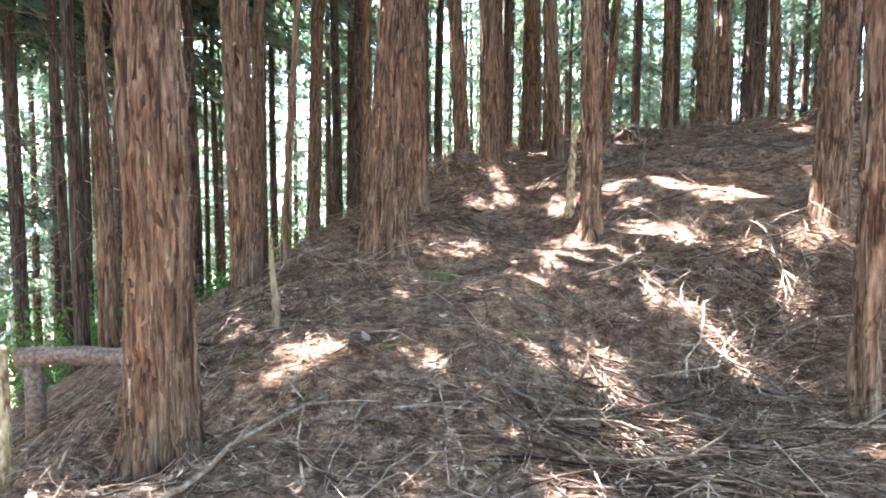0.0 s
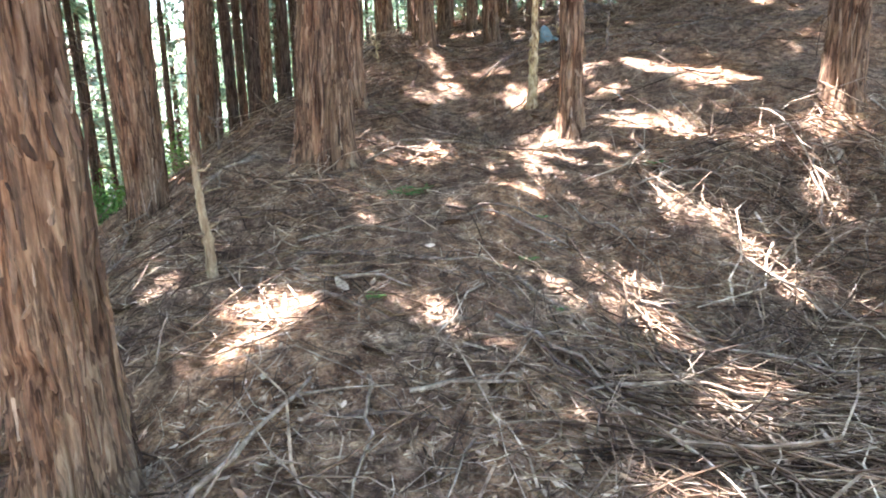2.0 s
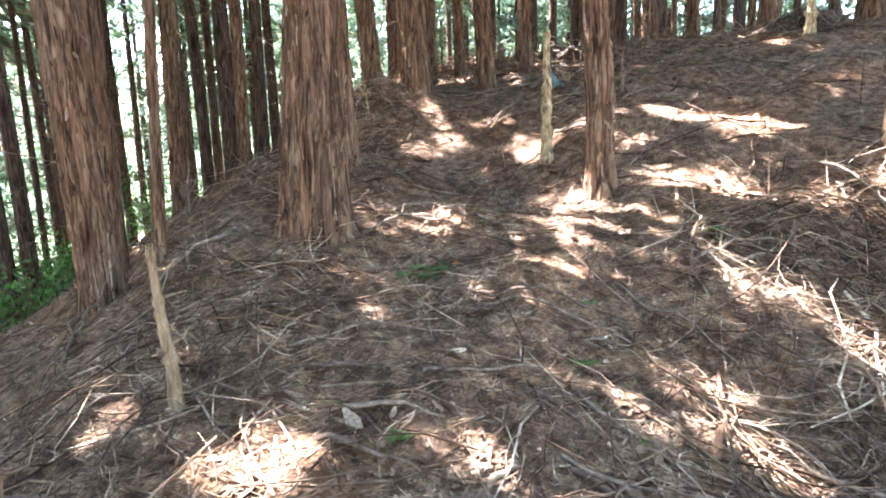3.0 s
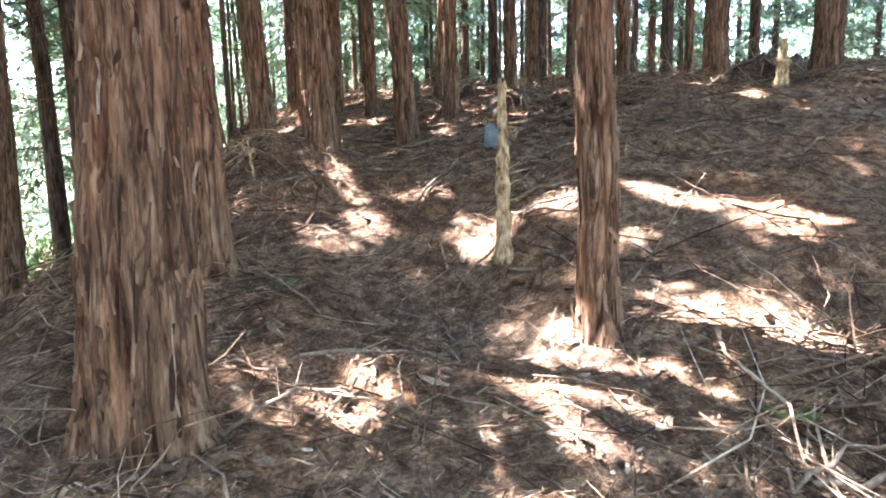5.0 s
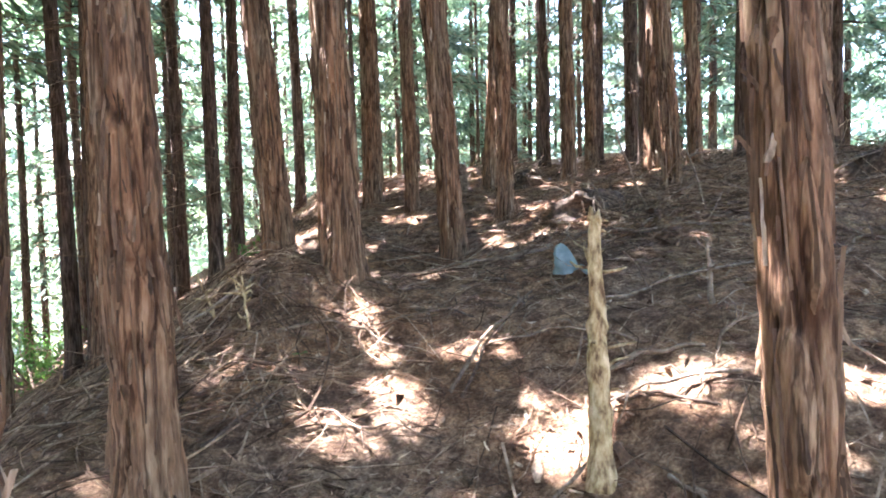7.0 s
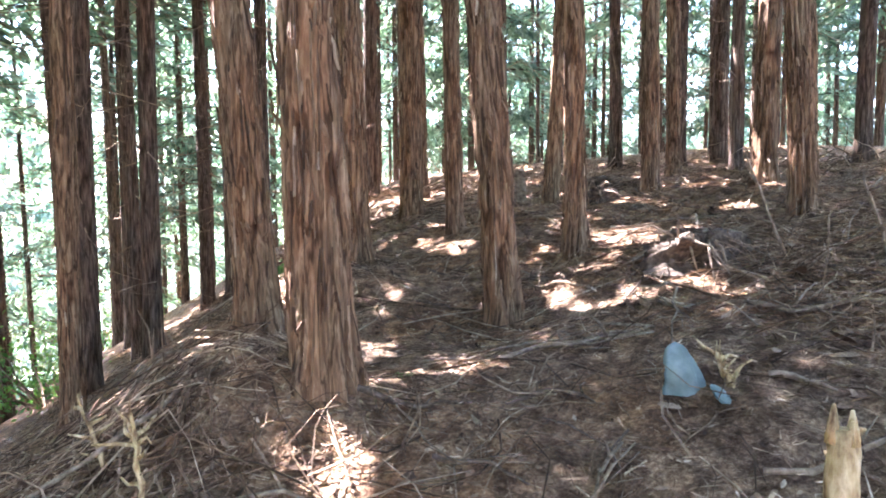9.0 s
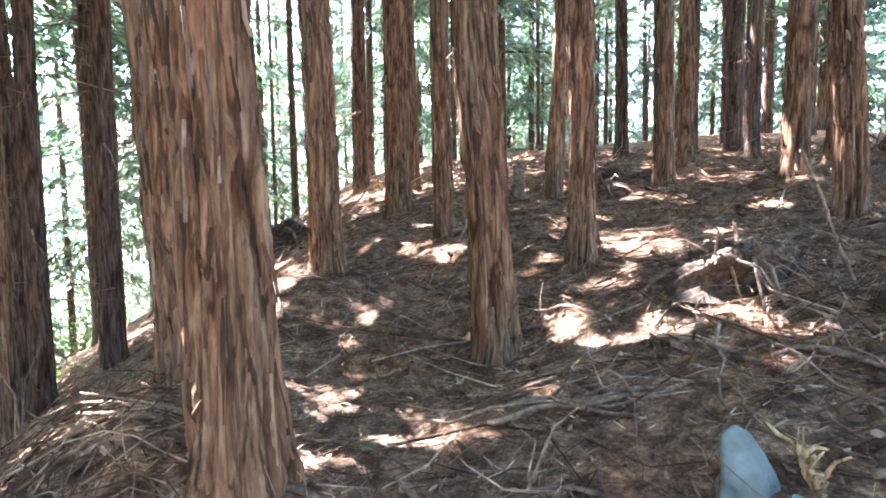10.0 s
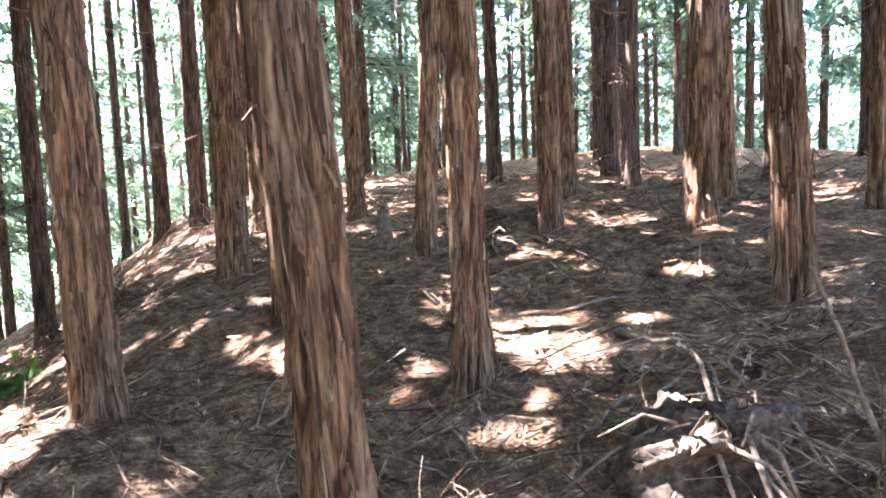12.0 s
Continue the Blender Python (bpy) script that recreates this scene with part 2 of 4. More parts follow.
# ---- trees: x, y, radius, lean east, lean north, taper of the foot ----
NEAR = [
    (-1.40, 3.27, 0.176, -0.009, 0.009, 0.095),
    (-0.533, 6.03, 0.217, 0.040, 0.0, 0.2),
    (-0.267, 7.18, 0.112, -0.024, 0.003, 0.14),
    (-1.90, 6.42, 0.146, -0.019, 0.004, 0.055),
    (1.335, 6.0, 0.094, -0.006, 0.078, 0.09),
    (3.17, 5.463, 0.134, 0.006, 0.004, 0.035),
    (2.30, 3.53, 0.072, -0.018, 0.0, 0.06),
    (0.622, 8.9, 0.135, -0.028, 0.01, 0.14),
    (0.305, 10.06, 0.122, -0.059, 0.013, 0.06),
    (1.707, 10.05, 0.110, -0.065, 0.022, 0.065),
    (2.51, 10.93, 0.082, -0.016, 0.01, 0.05),
    (0.94, 11.56, 0.111, -0.021, 0.012, 0.07),
    (4.27, 10.72, 0.098, -0.055, 0.02, 0.05),
]
MID = [
    (-1.95, 7.00, 0.070, 0.023, -0.003),
    (-1.49, 6.22, 0.037, 0.066, -0.010),
    (1.928, 12.48, 0.088, -0.015, 0.007),
    (1.78, 14.25, 0.138, -0.009, 0.004),
    (3.215, 13.36, 0.092, 0.048, -0.008),
    (4.45, 13.40, 0.109, -0.022, 0.004),
    (4.98, 12.16, 0.119, 0.025, -0.003),
    (6.67, 13.57, 0.112, -0.032, 0.013),
    (6.74, 12.01, 0.070, -0.005, 0.002),
    (6.08, 10.70, 0.152, -0.009, 0.003),
    (6.72, 9.60, 0.152, -0.006, 0.002),
    (5.77, 15.18, 0.112, -0.013, 0.005),
    (-2.47, 12.5, 0.135, 0.040, -0.006),
    (-1.45, 12.4, 0.100, 0.009, -0.002),
    (-3.74, 7.38, 0.11, -0.012, 0.0),
    (3.40, 16.13, 0.118, -0.020, 0.008),
    (2.30, 16.57, 0.10, -0.009, 0.004),
]
FAR = [
    (1.70, 18.5, 0.160), (6.70, 16.6, 0.129), (6.06, 17.65, 0.14), (7.38, 16.5, 0.158), (6.98, 15.47, 0.109),
    (7.99, 14.15, 0.141), (8.32, 18.0, 0.168), (7.81, 16.74, 0.122), (5.3, 18.6, 0.124), (1.19, 20.0, 0.156),
    (9.92, 12.54, 0.14), (10.98, 15.09, 0.14), (-2.40, 15.27, 0.14), (-1.87, 14.25, 0.14), (-1.30, 14.7, 0.14),
    (-2.67, 19.17, 0.14), (-2.9, 25.87, 0.14), (-1.21, 18.41, 0.14), (-8.63, 13.49, 0.14), (-11.1, 18.0, 0.14),
    (-11.9, 20.3, 0.14), (-10.9, 20.3, 0.14), (-4.64, 12.52, 0.14), (-4.49, 11.4, 0.13), (-0.14, 17.18, 0.14),
    (-2.16, 25.56, 0.14), (-1.98, 16.86, 0.14), (-0.44, 15.58, 0.14),
]

# gaps cut into the unseen crowns to light these floor spots: x, y, radius
GAPS_FIRST = [
    (-0.23, 2.93, 0.05), (1.24, 3.08, 0.09), (0.87, 3.27, 0.08), (-0.89, 3.89, 0.15), (0.70, 3.92, 0.06), (-0.10, 3.92, 0.07),
    (-0.80, 3.94, 0.17), (-0.64, 4.08, 0.15), (0.42, 4.37, 0.07), (-1.33, 4.44, 0.06), (-0.40, 4.52, 0.05), (1.77, 4.59, 0.09),
    (1.71, 4.68, 0.14), (-1.42, 4.73, 0.05), (1.61, 4.81, 0.11), (1.13, 4.86, 0.06), (-0.31, 4.93, 0.06), (0.76, 5.05, 0.07),
    (0.53, 5.10, 0.18), (2.45, 5.14, 0.17), (0.34, 5.19, 0.02), (0.55, 5.29, 0.03), (1.48, 5.32, 0.07), (1.41, 5.41, 0.12),
    (2.23, 5.44, 0.11), (2.11, 5.53, 0.10), (1.72, 5.55, 0.05), (0.61, 5.63, 0.01), (0.40, 5.64, 0.03), (0.85, 5.75, 0.00),
]
GAPS_HOLLOW = [
    (2.43, 5.75, 0.06), (2.06, 5.81, 0.07), (0.12, 5.81, 0.01), (1.91, 5.82, 0.14), (-0.03, 5.93, 0.05), (-0.20, 6.08, 0.01),
    (2.53, 6.22, 0.13), (2.89, 6.23, 0.12), (1.09, 6.41, 0.07), (2.67, 6.49, 0.16), (1.87, 6.53, 0.08), (2.51, 6.66, 0.16),
    (3.63, 6.80, 0.17), (3.89, 6.94, 0.11), (2.29, 6.96, 0.16), (1.81, 7.15, 0.18), (1.28, 7.23, 0.12), (1.68, 7.26, 0.07),
    (1.32, 7.37, 0.14), (0.36, 7.58, 0.11), (0.68, 7.74, 0.15), (4.42, 7.81, 0.11), (1.12, 7.97, 0.06), (1.28, 8.06, 0.10),
    (2.20, 8.15, 0.07), (2.15, 8.26, 0.08), (2.06, 8.28, 0.04), (0.63, 8.29, 0.10), (2.43, 8.38, 0.06), (4.52, 8.47, 0.18),
]
GAPS_RISE = [
    (0.74, 8.56, 0.07), (0.67, 8.59, 0.04), (0.79, 9.20, 0.05), (1.42, 9.21, 0.08), (0.95, 9.22, 0.12), (1.19, 9.27, 0.12),
    (2.61, 9.77, 0.07), (2.36, 9.82, 0.05), (2.38, 10.02, 0.05), (0.92, 10.03, 0.07), (2.23, 10.11, 0.06), (2.15, 10.12, 0.09),
    (2.47, 10.26, 0.09), (2.02, 10.27, 0.07), (2.54, 10.29, 0.06), (2.51, 10.43, 0.10), (1.03, 10.47, 0.05), (2.38, 10.51, 0.06),
    (2.95, 10.59, 0.08), (2.86, 10.78, 0.07), (0.91, 10.79, 0.06), (1.11, 10.81, 0.07), (0.91, 10.84, 0.08), (4.83, 10.85, 0.10),
    (1.14, 10.86, 0.08), (3.14, 10.88, 0.09), (3.17, 11.01, 0.11), (3.54, 11.03, 0.07), (2.20, 11.12, 0.07), (3.08, 11.23, 0.22),
]
GAPS_CREST = [
    (2.38, 11.27, 0.09), (2.92, 11.31, 0.11), (2.35, 11.34, 0.09), (5.69, 11.43, 0.12), (3.22, 11.43, 0.12), (4.31, 11.49, 0.14),
    (1.84, 12.02, 0.16), (0.53, 12.14, 0.12), (3.87, 12.15, 0.12), (1.77, 12.18, 0.09), (0.46, 12.43, 0.12), (0.22, 12.69, 0.25),
    (7.10, 12.74, 0.19), (-0.02, 13.06, 0.23), (5.15, 13.11, 0.22), (4.95, 13.11, 0.18), (5.18, 14.07, 0.15), (1.09, 14.15, 0.13),
    (1.44, 15.15, 0.23), (1.54, 15.66, 0.19),
]
GAPS_SLOPE = [(0.45, 11.15, 0.2), (0.25, 11.0, 0.16), (0.6, 11.4, 0.1), (3.0, 5.25, 0.16), (2.9, 5.1, 0.1), (1.3, 3.35, 0.12), (1.0, 3.0, 0.1), (0.9, 3.5, 0.07), (0.4, 3.2, 0.07), (1.9, 4.2, 0.1), (2.5, 4.6, 0.14)]
# made-up smaller lit spots, strewn at random
fleck = random.Random(29)
FLECKS = [(fleck.uniform(-1.5, 4.8), fleck.uniform(2.2, 15.5), fleck.choice((-0.01, 0.0, 0.01, 0.03))) for k in range(190)]
FLECKS += [(fleck.uniform(0.5, 2.9), fleck.uniform(2.2, 4.6), fleck.choice((0.03, 0.06, 0.1))) for k in range(44)]
FLECKS += [(fleck.uniform(1.6, 4.6), fleck.uniform(7.2, 9.4), fleck.choice((0.0, 0.015, 0.03))) for k in range(34)]
FLECKS += [(fleck.uniform(0.9, 4.9), fleck.uniform(9.4, 12.8), fleck.choice((0.02, 0.05, 0.08))) for k in range(46)]
FLECKS = [(x, y, r) for x, y, r in FLECKS if not (-0.2 < x < 1.7 and 4.5 < y < 6.2)]
SHAFTS = np.array([(x, y, gz(x, y), r) for x, y, r in GAPS_FIRST + GAPS_HOLLOW + GAPS_RISE + GAPS_CREST + GAPS_SLOPE + FLECKS])
TO_SUN = np.array(SUN_FROM)
# spots where the crowns are kept leafy to shade the floor: x, y, radius
CLOSED = [(1.16, 6.23, 0.16), (1.36, 5.77, 0.13), (1.81, 9.51, 0.14), (2.18, 9.93, 0.10), (1.0, 5.85, 0.2), (0.75, 5.6, 0.1), (0.0, 5.6, 0.14), (-0.75, 2.5, 0.5), (-0.5, 2.98, 0.28), (0.1, 2.4, 0.4), (0.96, 7.62, 0.09), (0.85, 9.0, 0.12), (0.15, 8.75, 0.2)]


def in_shaft(p):
    """Which points p block the sun's way to a lit spot or random dapple."""
    spot = p - TO_SUN * ((p[:, 2:3] - 2.0) / TO_SUN[2])
    open_sky = 0.8 * value_noise(spot[:, 0] * 2.3 + 11, spot[:, 1] * 3.0) + 0.6 * value_noise(spot[:, 0] * 6, spot[:, 1] * 7 + 9)
    out = open_sky > np.where(spot[:, 0] < -0.3, 0.66, np.where(spot[:, 1] > 13.0, 0.44, np.where(spot[:, 1] > 8.2, 0.46, 0.78)))
    for x, y, z, r in SHAFTS:
        q = p - (x, y, z)
        along = q @ TO_SUN
        off = q - along[:, None] * TO_SUN
        out |= np.linalg.norm(off, axis=1) < (r * 1.0 + 0.042) * (1 + 0.5 * value_noise(off[:, 0] * 7 + x * 9, off[:, 1] * 9 + y * 5))
    for x, y, r in CLOSED:
        q = p - (x, y, gz(x, y) + 0.1)
        out &= np.linalg.norm(q - (q @ TO_SUN)[:, None] * TO_SUN, axis=1) > r
    return out


def trunk_shape(r, height, lean, seed, relief, taper=0.045):
    """The trunk's axis and its bark's radius by angle and height, and how open its cracks are."""
    rnd = np.random.RandomState(seed)
    ph, o = rnd.rand(4) * 6.28, rnd.randint(0, 60)
    k = max(8, int(round(2 * np.pi * r / 0.05)))

    def axis(z):
        return lean[0] * z + 0.012 * np.sin(z * 0.9 + ph[3]) - 0.012 * math.sin(ph[3]), lean[1] * z

    def radius(t, z):
        u = t / (2 * np.pi)
        foot = np.exp(-np.maximum(z, 0) / 0.15)
        spread_of = 0.13 if taper > 0.1 else 0.3
        low = 1 - taper * np.clip(z, 0, 1.5)
        rr = r * low * (1 - 0.7 * np.clip((z - 1.5) / (height - 1.5), 0, 1))
        rr = rr * (1 + foot * (spread_of + 0.17 * np.sin(3 * t + ph[0]) + 0.12 * np.sin(5 * t + ph[1])) + 0.025 * np.sin(2 * t + ph[2] + z * 0.4))
        wob = 0.5 * value_noise(u * 6 + o, z * 2.6, 6)
        n1 = value_noise(u * k + wob * 2, z * 2.6 + o, k)
        n2 = value_noise(u * 2 * k + wob, z * 9 + o, 2 * k)
        n3 = value_noise(u * 4 * k, z * 24, min(4 * k, 64))
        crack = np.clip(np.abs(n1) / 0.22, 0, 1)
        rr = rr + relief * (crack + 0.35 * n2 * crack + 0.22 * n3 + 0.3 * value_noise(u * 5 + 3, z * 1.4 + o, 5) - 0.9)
        return rr, crack

    return axis, radius


def trunk_mesh(name, r, height, lean, seed, around, rows, mat, relief, taper=0.045):
    """A tapered trunk with a flared foot and shaggy, vertically split bark."""
    axis, radius = trunk_shape(r, height, lean, seed, relief, taper)
    low = 5.0
    zz = np.concatenate([np.linspace(-0.25, low, rows), np.linspace(low, height, 8)[1:]])
    th = np.linspace(0, 2 * np.pi, around, endpoint=False)
    Z, T = np.meshgrid(zz, th, indexing="ij")
    R, crack = radius(T, Z)
    ax, ay = axis(Z)
    p = Pile()
    n = len(zz)
    f = [(a * around + b, a * around + (b + 1) % around, (a + 1) * around + (b + 1) % around, (a + 1) * around + b)
         for a in range(n - 1) for b in range(around)]
    f.append(tuple(range((n - 1) * around, n * around)))
    p.add(np.stack([R * np.cos(T) + ax, R * np.sin(T) + ay, Z], -1), f)
    me = p.mesh(name, mat, True)
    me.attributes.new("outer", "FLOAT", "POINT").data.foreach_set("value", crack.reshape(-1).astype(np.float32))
    return me


def strip_mesh(r, height, lean, seed, relief, count, top, taper):
    """Loose bark flakes and strips that overlap, their ends curling off the trunk."""
    rnd = np.random.RandomState(seed + 5)
    axis, radius = trunk_shape(r, height, lean, seed, relief, taper)
    a, z0 = rnd.rand(count) * 6.283, rnd.rand(count) ** 1.15 * top
    short = rnd.rand(count) < 0.4
    ln = np.where(short, rnd.uniform(0.04, 0.11, count), rnd.uniform(0.12, 0.42, count))
    w = np.where(short, rnd.uniform(0.014, 0.038, count), rnd.uniform(0.01, 0.028, count)) * min(1.0, 0.55 + 3.0 * r)
    curl = np.where(rnd.rand(count) < 0.14, rnd.uniform(0.01, 0.03, count), rnd.uniform(0, 0.008, count))
    down = rnd.rand(count) < 0.6
    slant = rnd.normal(0, 0.12, count)
    v = np.zeros((count, 15, 3))
    for i, q in enumerate(np.linspace(0, 1, 5)):
        z = z0 + ln * q
        lift = curl * np.where(down, (1 - q) ** 2, q ** 2)
        wide = (0.45, 0.9, 1.0, 0.9, 0.5)[i] * rnd.uniform(0.6, 1.2, count) * w
        for j, (side, dr) in enumerate(((-0.5, -0.006), (0.0, 0.004), (0.5, -0.006))):
            t = a + slant * q + side * wide / r
            rr = radius(a, z)[0] + 0.002 + lift + dr + (lift > 0.006) * 0.004
            ax, ay = axis(z)
            v[:, i * 3 + j] = np.stack([rr * np.cos(t) + ax, rr * np.sin(t) + ay, z], -1)
    p = Pile()
    p.add_many(v, [(i * 3 + j, i * 3 + j + 1, i * 3 + j + 4, i * 3 + j + 3) for i in range(4) for j in range(2)])
    return p.mesh("loose_bark", STRIP)


def crown_meshes(base, top, reach, seed, sprays, at=None, lean=(0, 0), size=0.24):
    """Limbs and their hanging evergreen sprays, between two heights. at: the tree's foot, where the sun's ways are kept clear."""
    rnd = np.random.RandomState(seed)
    limbs = Pile()
    n = 30
    pts, ways = [], []
    for i in range(n):
        h = base + (top - base) * (i + rnd.rand()) / n
        s = (h - base) / (top - base)
        ln = reach * (0.55 + 0.45 * math.sin(math.pi * min(1, 0.25 + s * 0.75))) * (1.15 - s) * rnd.uniform(0.7, 1.2) + 0.25
        a = i * 2.4 + rnd.rand()
        d = np.array([math.cos(a), math.sin(a)])
        q = np.linspace(0, 1, 5)
        line = np.stack([d[0] * ln * q + lean[0] * h, d[1] * ln * q + lean[1] * h, h + ln * (0.18 * q - 0.42 * q ** 2)], -1)
        tube(limbs, line[::2], 0.028 * (1 - s * 0.6) * (1 - 0.85 * q[::2]), 3, False)
        k = int(sprays / n * (0.4 + ln / reach))
        w = rnd.rand(k) ** 0.7
        c = np.stack([np.interp(w, q, line[:, j]) for j in range(3)], -1)
        side = np.array([-d[1], d[0], 0])
        spread = (rnd.rand(k) - 0.5) * ln * 0.75 * (1.05 - w * 0.6)
        c = c + side * spread[:, None] + rnd.normal(0, 0.07, (k, 3)) - np.array([0, 0, 1]) * (np.abs(spread) * 0.3)[:, None]
        g = np.array([*d, 0]) * 0.8 + side * (spread / (ln + 0.1) * 2.4)[:, None] + np.array([0, 0, -0.55]) + rnd.normal(0, 0.35, (k, 3))
        pts.append(c)
        ways.append(g)
    c, g = np.concatenate(pts), np.concatenate(ways)
    if at is not None:
        keep = ~in_shaft(c + np.array(at))
        c, g = c[keep], g[keep]
    g /= np.linalg.norm(g, axis=1)[:, None]
    side = np.cross(g, rnd.normal(0, 1, g.shape) * 0.5 + (0, 0, 1))
    side /= np.linalg.norm(side, axis=1)[:, None] + 1e-6
    ln = size * rnd.uniform(0.6, 1.5, (len(c), 1))
    wd = ln * rnd.uniform(0.09, 0.18, (len(c), 1))
    quad = np.stack([c - g * ln * 0.5, c + side * wd - g * ln * 0.05, c + g * ln * 0.5, c - side * wd + g * ln * 0.08], 1)
    leaves = Pile()
    leaves.add_many(quad, [(0, 1, 2, 3)])
    return limbs.mesh("branchwork", BARK_FAR), leaves.mesh("crown", FOLIAGE)


def dead_limb_mesh(r, lean, seed, lo, hi, count, length):
    """Short dead branches with twigs low on a trunk."""
    rnd = np.random.RandomState(seed)
    p = Pile()
    for _ in range(count):
        h, a, ln = rnd.uniform(lo, hi), rnd.rand() * 6.283, length * rnd.uniform(0.35, 1.2)
        d = np.array([math.cos(a), math.sin(a), rnd.uniform(-0.35, 0.25)])
        o = np.array([lean[0] * h, lean[1] * h, h])
        q = np.linspace(0, 1, 4)[:, None]
        line = o + d * (r * 0.8 + ln * q) + rnd.normal(0, 0.05 * ln, (4, 3)) * q
        tube(p, line, [0.009, 0.007, 0.004, 0.002], 3, False)
        for _ in range(int(ln * 6)):
            s = rnd.uniform(0.3, 1)
            b = o + d * (r * 0.8 + ln * s)
            e = b + (d * 0.6 + rnd.normal(0, 0.6, 3)) * rnd.uniform(0.12, 0.35)
            tube(p, [b, (b + e) / 2 + rnd.normal(0, 0.015, 3), e], [0.004, 0.003, 0.0015], 3, False)
    return p.mesh("dead_branches", TWIG)


LABEL = "tall straight evergreen with shaggy red-brown peeling bark"
seed = 100
tree_spots = []


def shades_floor(x, y, z, top):
    for sx, sy, sz, r in SHAFTS:
        s = np.linspace(3, 24, 12)
        q = np.array([sx, sy, sz]) + s[:, None] * TO_SUN
        near = np.hypot(q[:, 0] - x, q[:, 1] - y) < 4.5
        if np.any(near & (q[:, 2] - z > 4) & (q[:, 2] - z < top + 1)):
            return True
    return False


shared_crowns = [crown_meshes(2.4 + 0.8 * (k % 2), 15.0, 2.3, 900 + k, 4700, size=0.23) for k in range(4)]
slim_crown = crown_meshes(9.5, 14.5, 1.2, 930, 260, size=0.45)[1]
shared_dead = [dead_limb_mesh(0.12, (0, 0), 950 + k, 1.2, 7.0, 28, 1.5) for k in range(3)]
shared_trunks = [trunk_mesh("trunk", 0.14, 16.0, (0.012 * (k - 1), 0.008), 970 + k, 14, 30, BARK_FAR, 0.006) for k in range(4)]


def tree(x, y, r, lx=0.0, ly=0.0, grade=2, foot=0.045):
    """One tree. grade 0: passed close by; 1: at middle distance; 2: in the background."""
    global seed
    seed += 1
    rnd = random.Random(seed)
    z = gz(x, y) - 0.03
    ob = thing("tree", (x, y, z), LABEL if grade < 2 else "slender evergreen with a dark straight trunk and dead twigs", "tree", "trees of the wood")
    tree_spots.append((x, y, r))
    height = rnd.uniform(14, 17)
    if grade >= 2:
        k = rnd.randrange(4)
        t = part("trunk", shared_trunks[k], ob)
        s = r / 0.14
        t.scale = (s, s, 1)
        t.rotation_euler = (0, 0, rnd.uniform(0, 6.28))
        d = part("dead_brush", shared_dead[seed % 3], ob)
        d.rotation_euler = (0, 0, rnd.uniform(0, 6.28))
        tagged(d, kind="stuff")
    else:
        around, rows, relief = (84, 150, 0.02) if grade == 0 else (44, 80, 0.013)
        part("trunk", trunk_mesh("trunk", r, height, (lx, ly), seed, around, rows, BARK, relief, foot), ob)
        count = int(2 * math.pi * r * (3.6 * 125 if grade == 0 else 4.5 * 70))
        strips = strip_mesh(r, height, (lx, ly), seed, relief, count, 3.6 if grade == 0 else 4.5, foot)
        part("loose_bark", strips, ob, "peeling strips of grey-brown bark")["kind"] = "stuff"
    if grade == 3:
        tagged(part("crown", slim_crown, ob), kind="stuff").rotation_euler = (0, 0, rnd.uniform(0, 6.28))
    elif grade == 2 and not shades_floor(x, y, z, 15):
        k = rnd.randrange(4)
        limbs, crown = shared_crowns[k]
        turn = rnd.uniform(0, 6.28)
        for name, me in (("branchwork", limbs), ("crown", crown)):
            o = tagged(part(name, me, ob), kind="stuff")
            o.rotation_euler = (0, 0, turn)
    else:
        lo = 7.0 if grade < 2 else 7.5 if x > -10 else 4.0
        limbs, crown = crown_meshes(lo, height, 2.4, seed, 2900 if grade < 2 else 3300, (x, y, z), (lx, ly), 0.36 if grade < 2 else 0.32)
        tagged(part("branchwork", limbs, ob), kind="stuff")
        tagged(part("crown", crown, ob), kind="stuff")
    return ob


for x, y, r, lx, ly, foot in NEAR:
    tree(x, y, r - 0.005, lx, ly, 0, foot)
for x, y, r, lx, ly in MID:
    tree(x, y, r - 0.005, lx, ly, 1)
for x, y, r in FAR:
    tree(x, y, r * 0.85)

# the rest of the wood, thinning into the distance
wood = random.Random(11)


def clear_of(x, y, gap):
    return all((x - a) ** 2 + (y - b) ** 2 > gap * gap for a, b, _ in tree_spots)


def scatter_trees(count, x0, x1, y0, y1, gap, grade=2, thin=0.065, thick=0.125):
    made = tries = 0
    while made < count and tries < count * 40:
        tries += 1
        x, y = wood.uniform(x0, x1), wood.uniform(y0, y1)
        if clear_of(x, y, gap):
            tree(x, y, wood.uniform(thin, thick), grade=grade)
            made += 1


scatter_trees(30, -14, -4.8, -4, 13, 1.5)
scatter_trees(22, -16, -4, 13, 30, 1.8)
scatter_trees(8, -10, -4, 9, 26, 1.3)
scatter_trees(36, -6, 16, 22, 36, 1.6)
scatter_trees(40, 10, 24, 4, 34, 1.7)
# unseen trees behind the start, added for shade and bounced light
scatter_trees(18, -5, 12, -10, -2.5, 2.0)
scatter_trees(12, 5.5, 12, -2, 6.5, 2.0)
scatter_trees(34, -4, 15, 21, 38, 0.9, 3, 0.05, 0.1)
scatter_trees(7, -13, -4.5, 16, 34, 0.9, 3, 0.05, 0.09)
# two unseen trees left of the start, added to block skylight
scatter_trees(2, -5.5, -1.9, -2.4, 1.0, 1.3)
scatter_trees(10, -9, -4.2, 8, 19, 1.0)


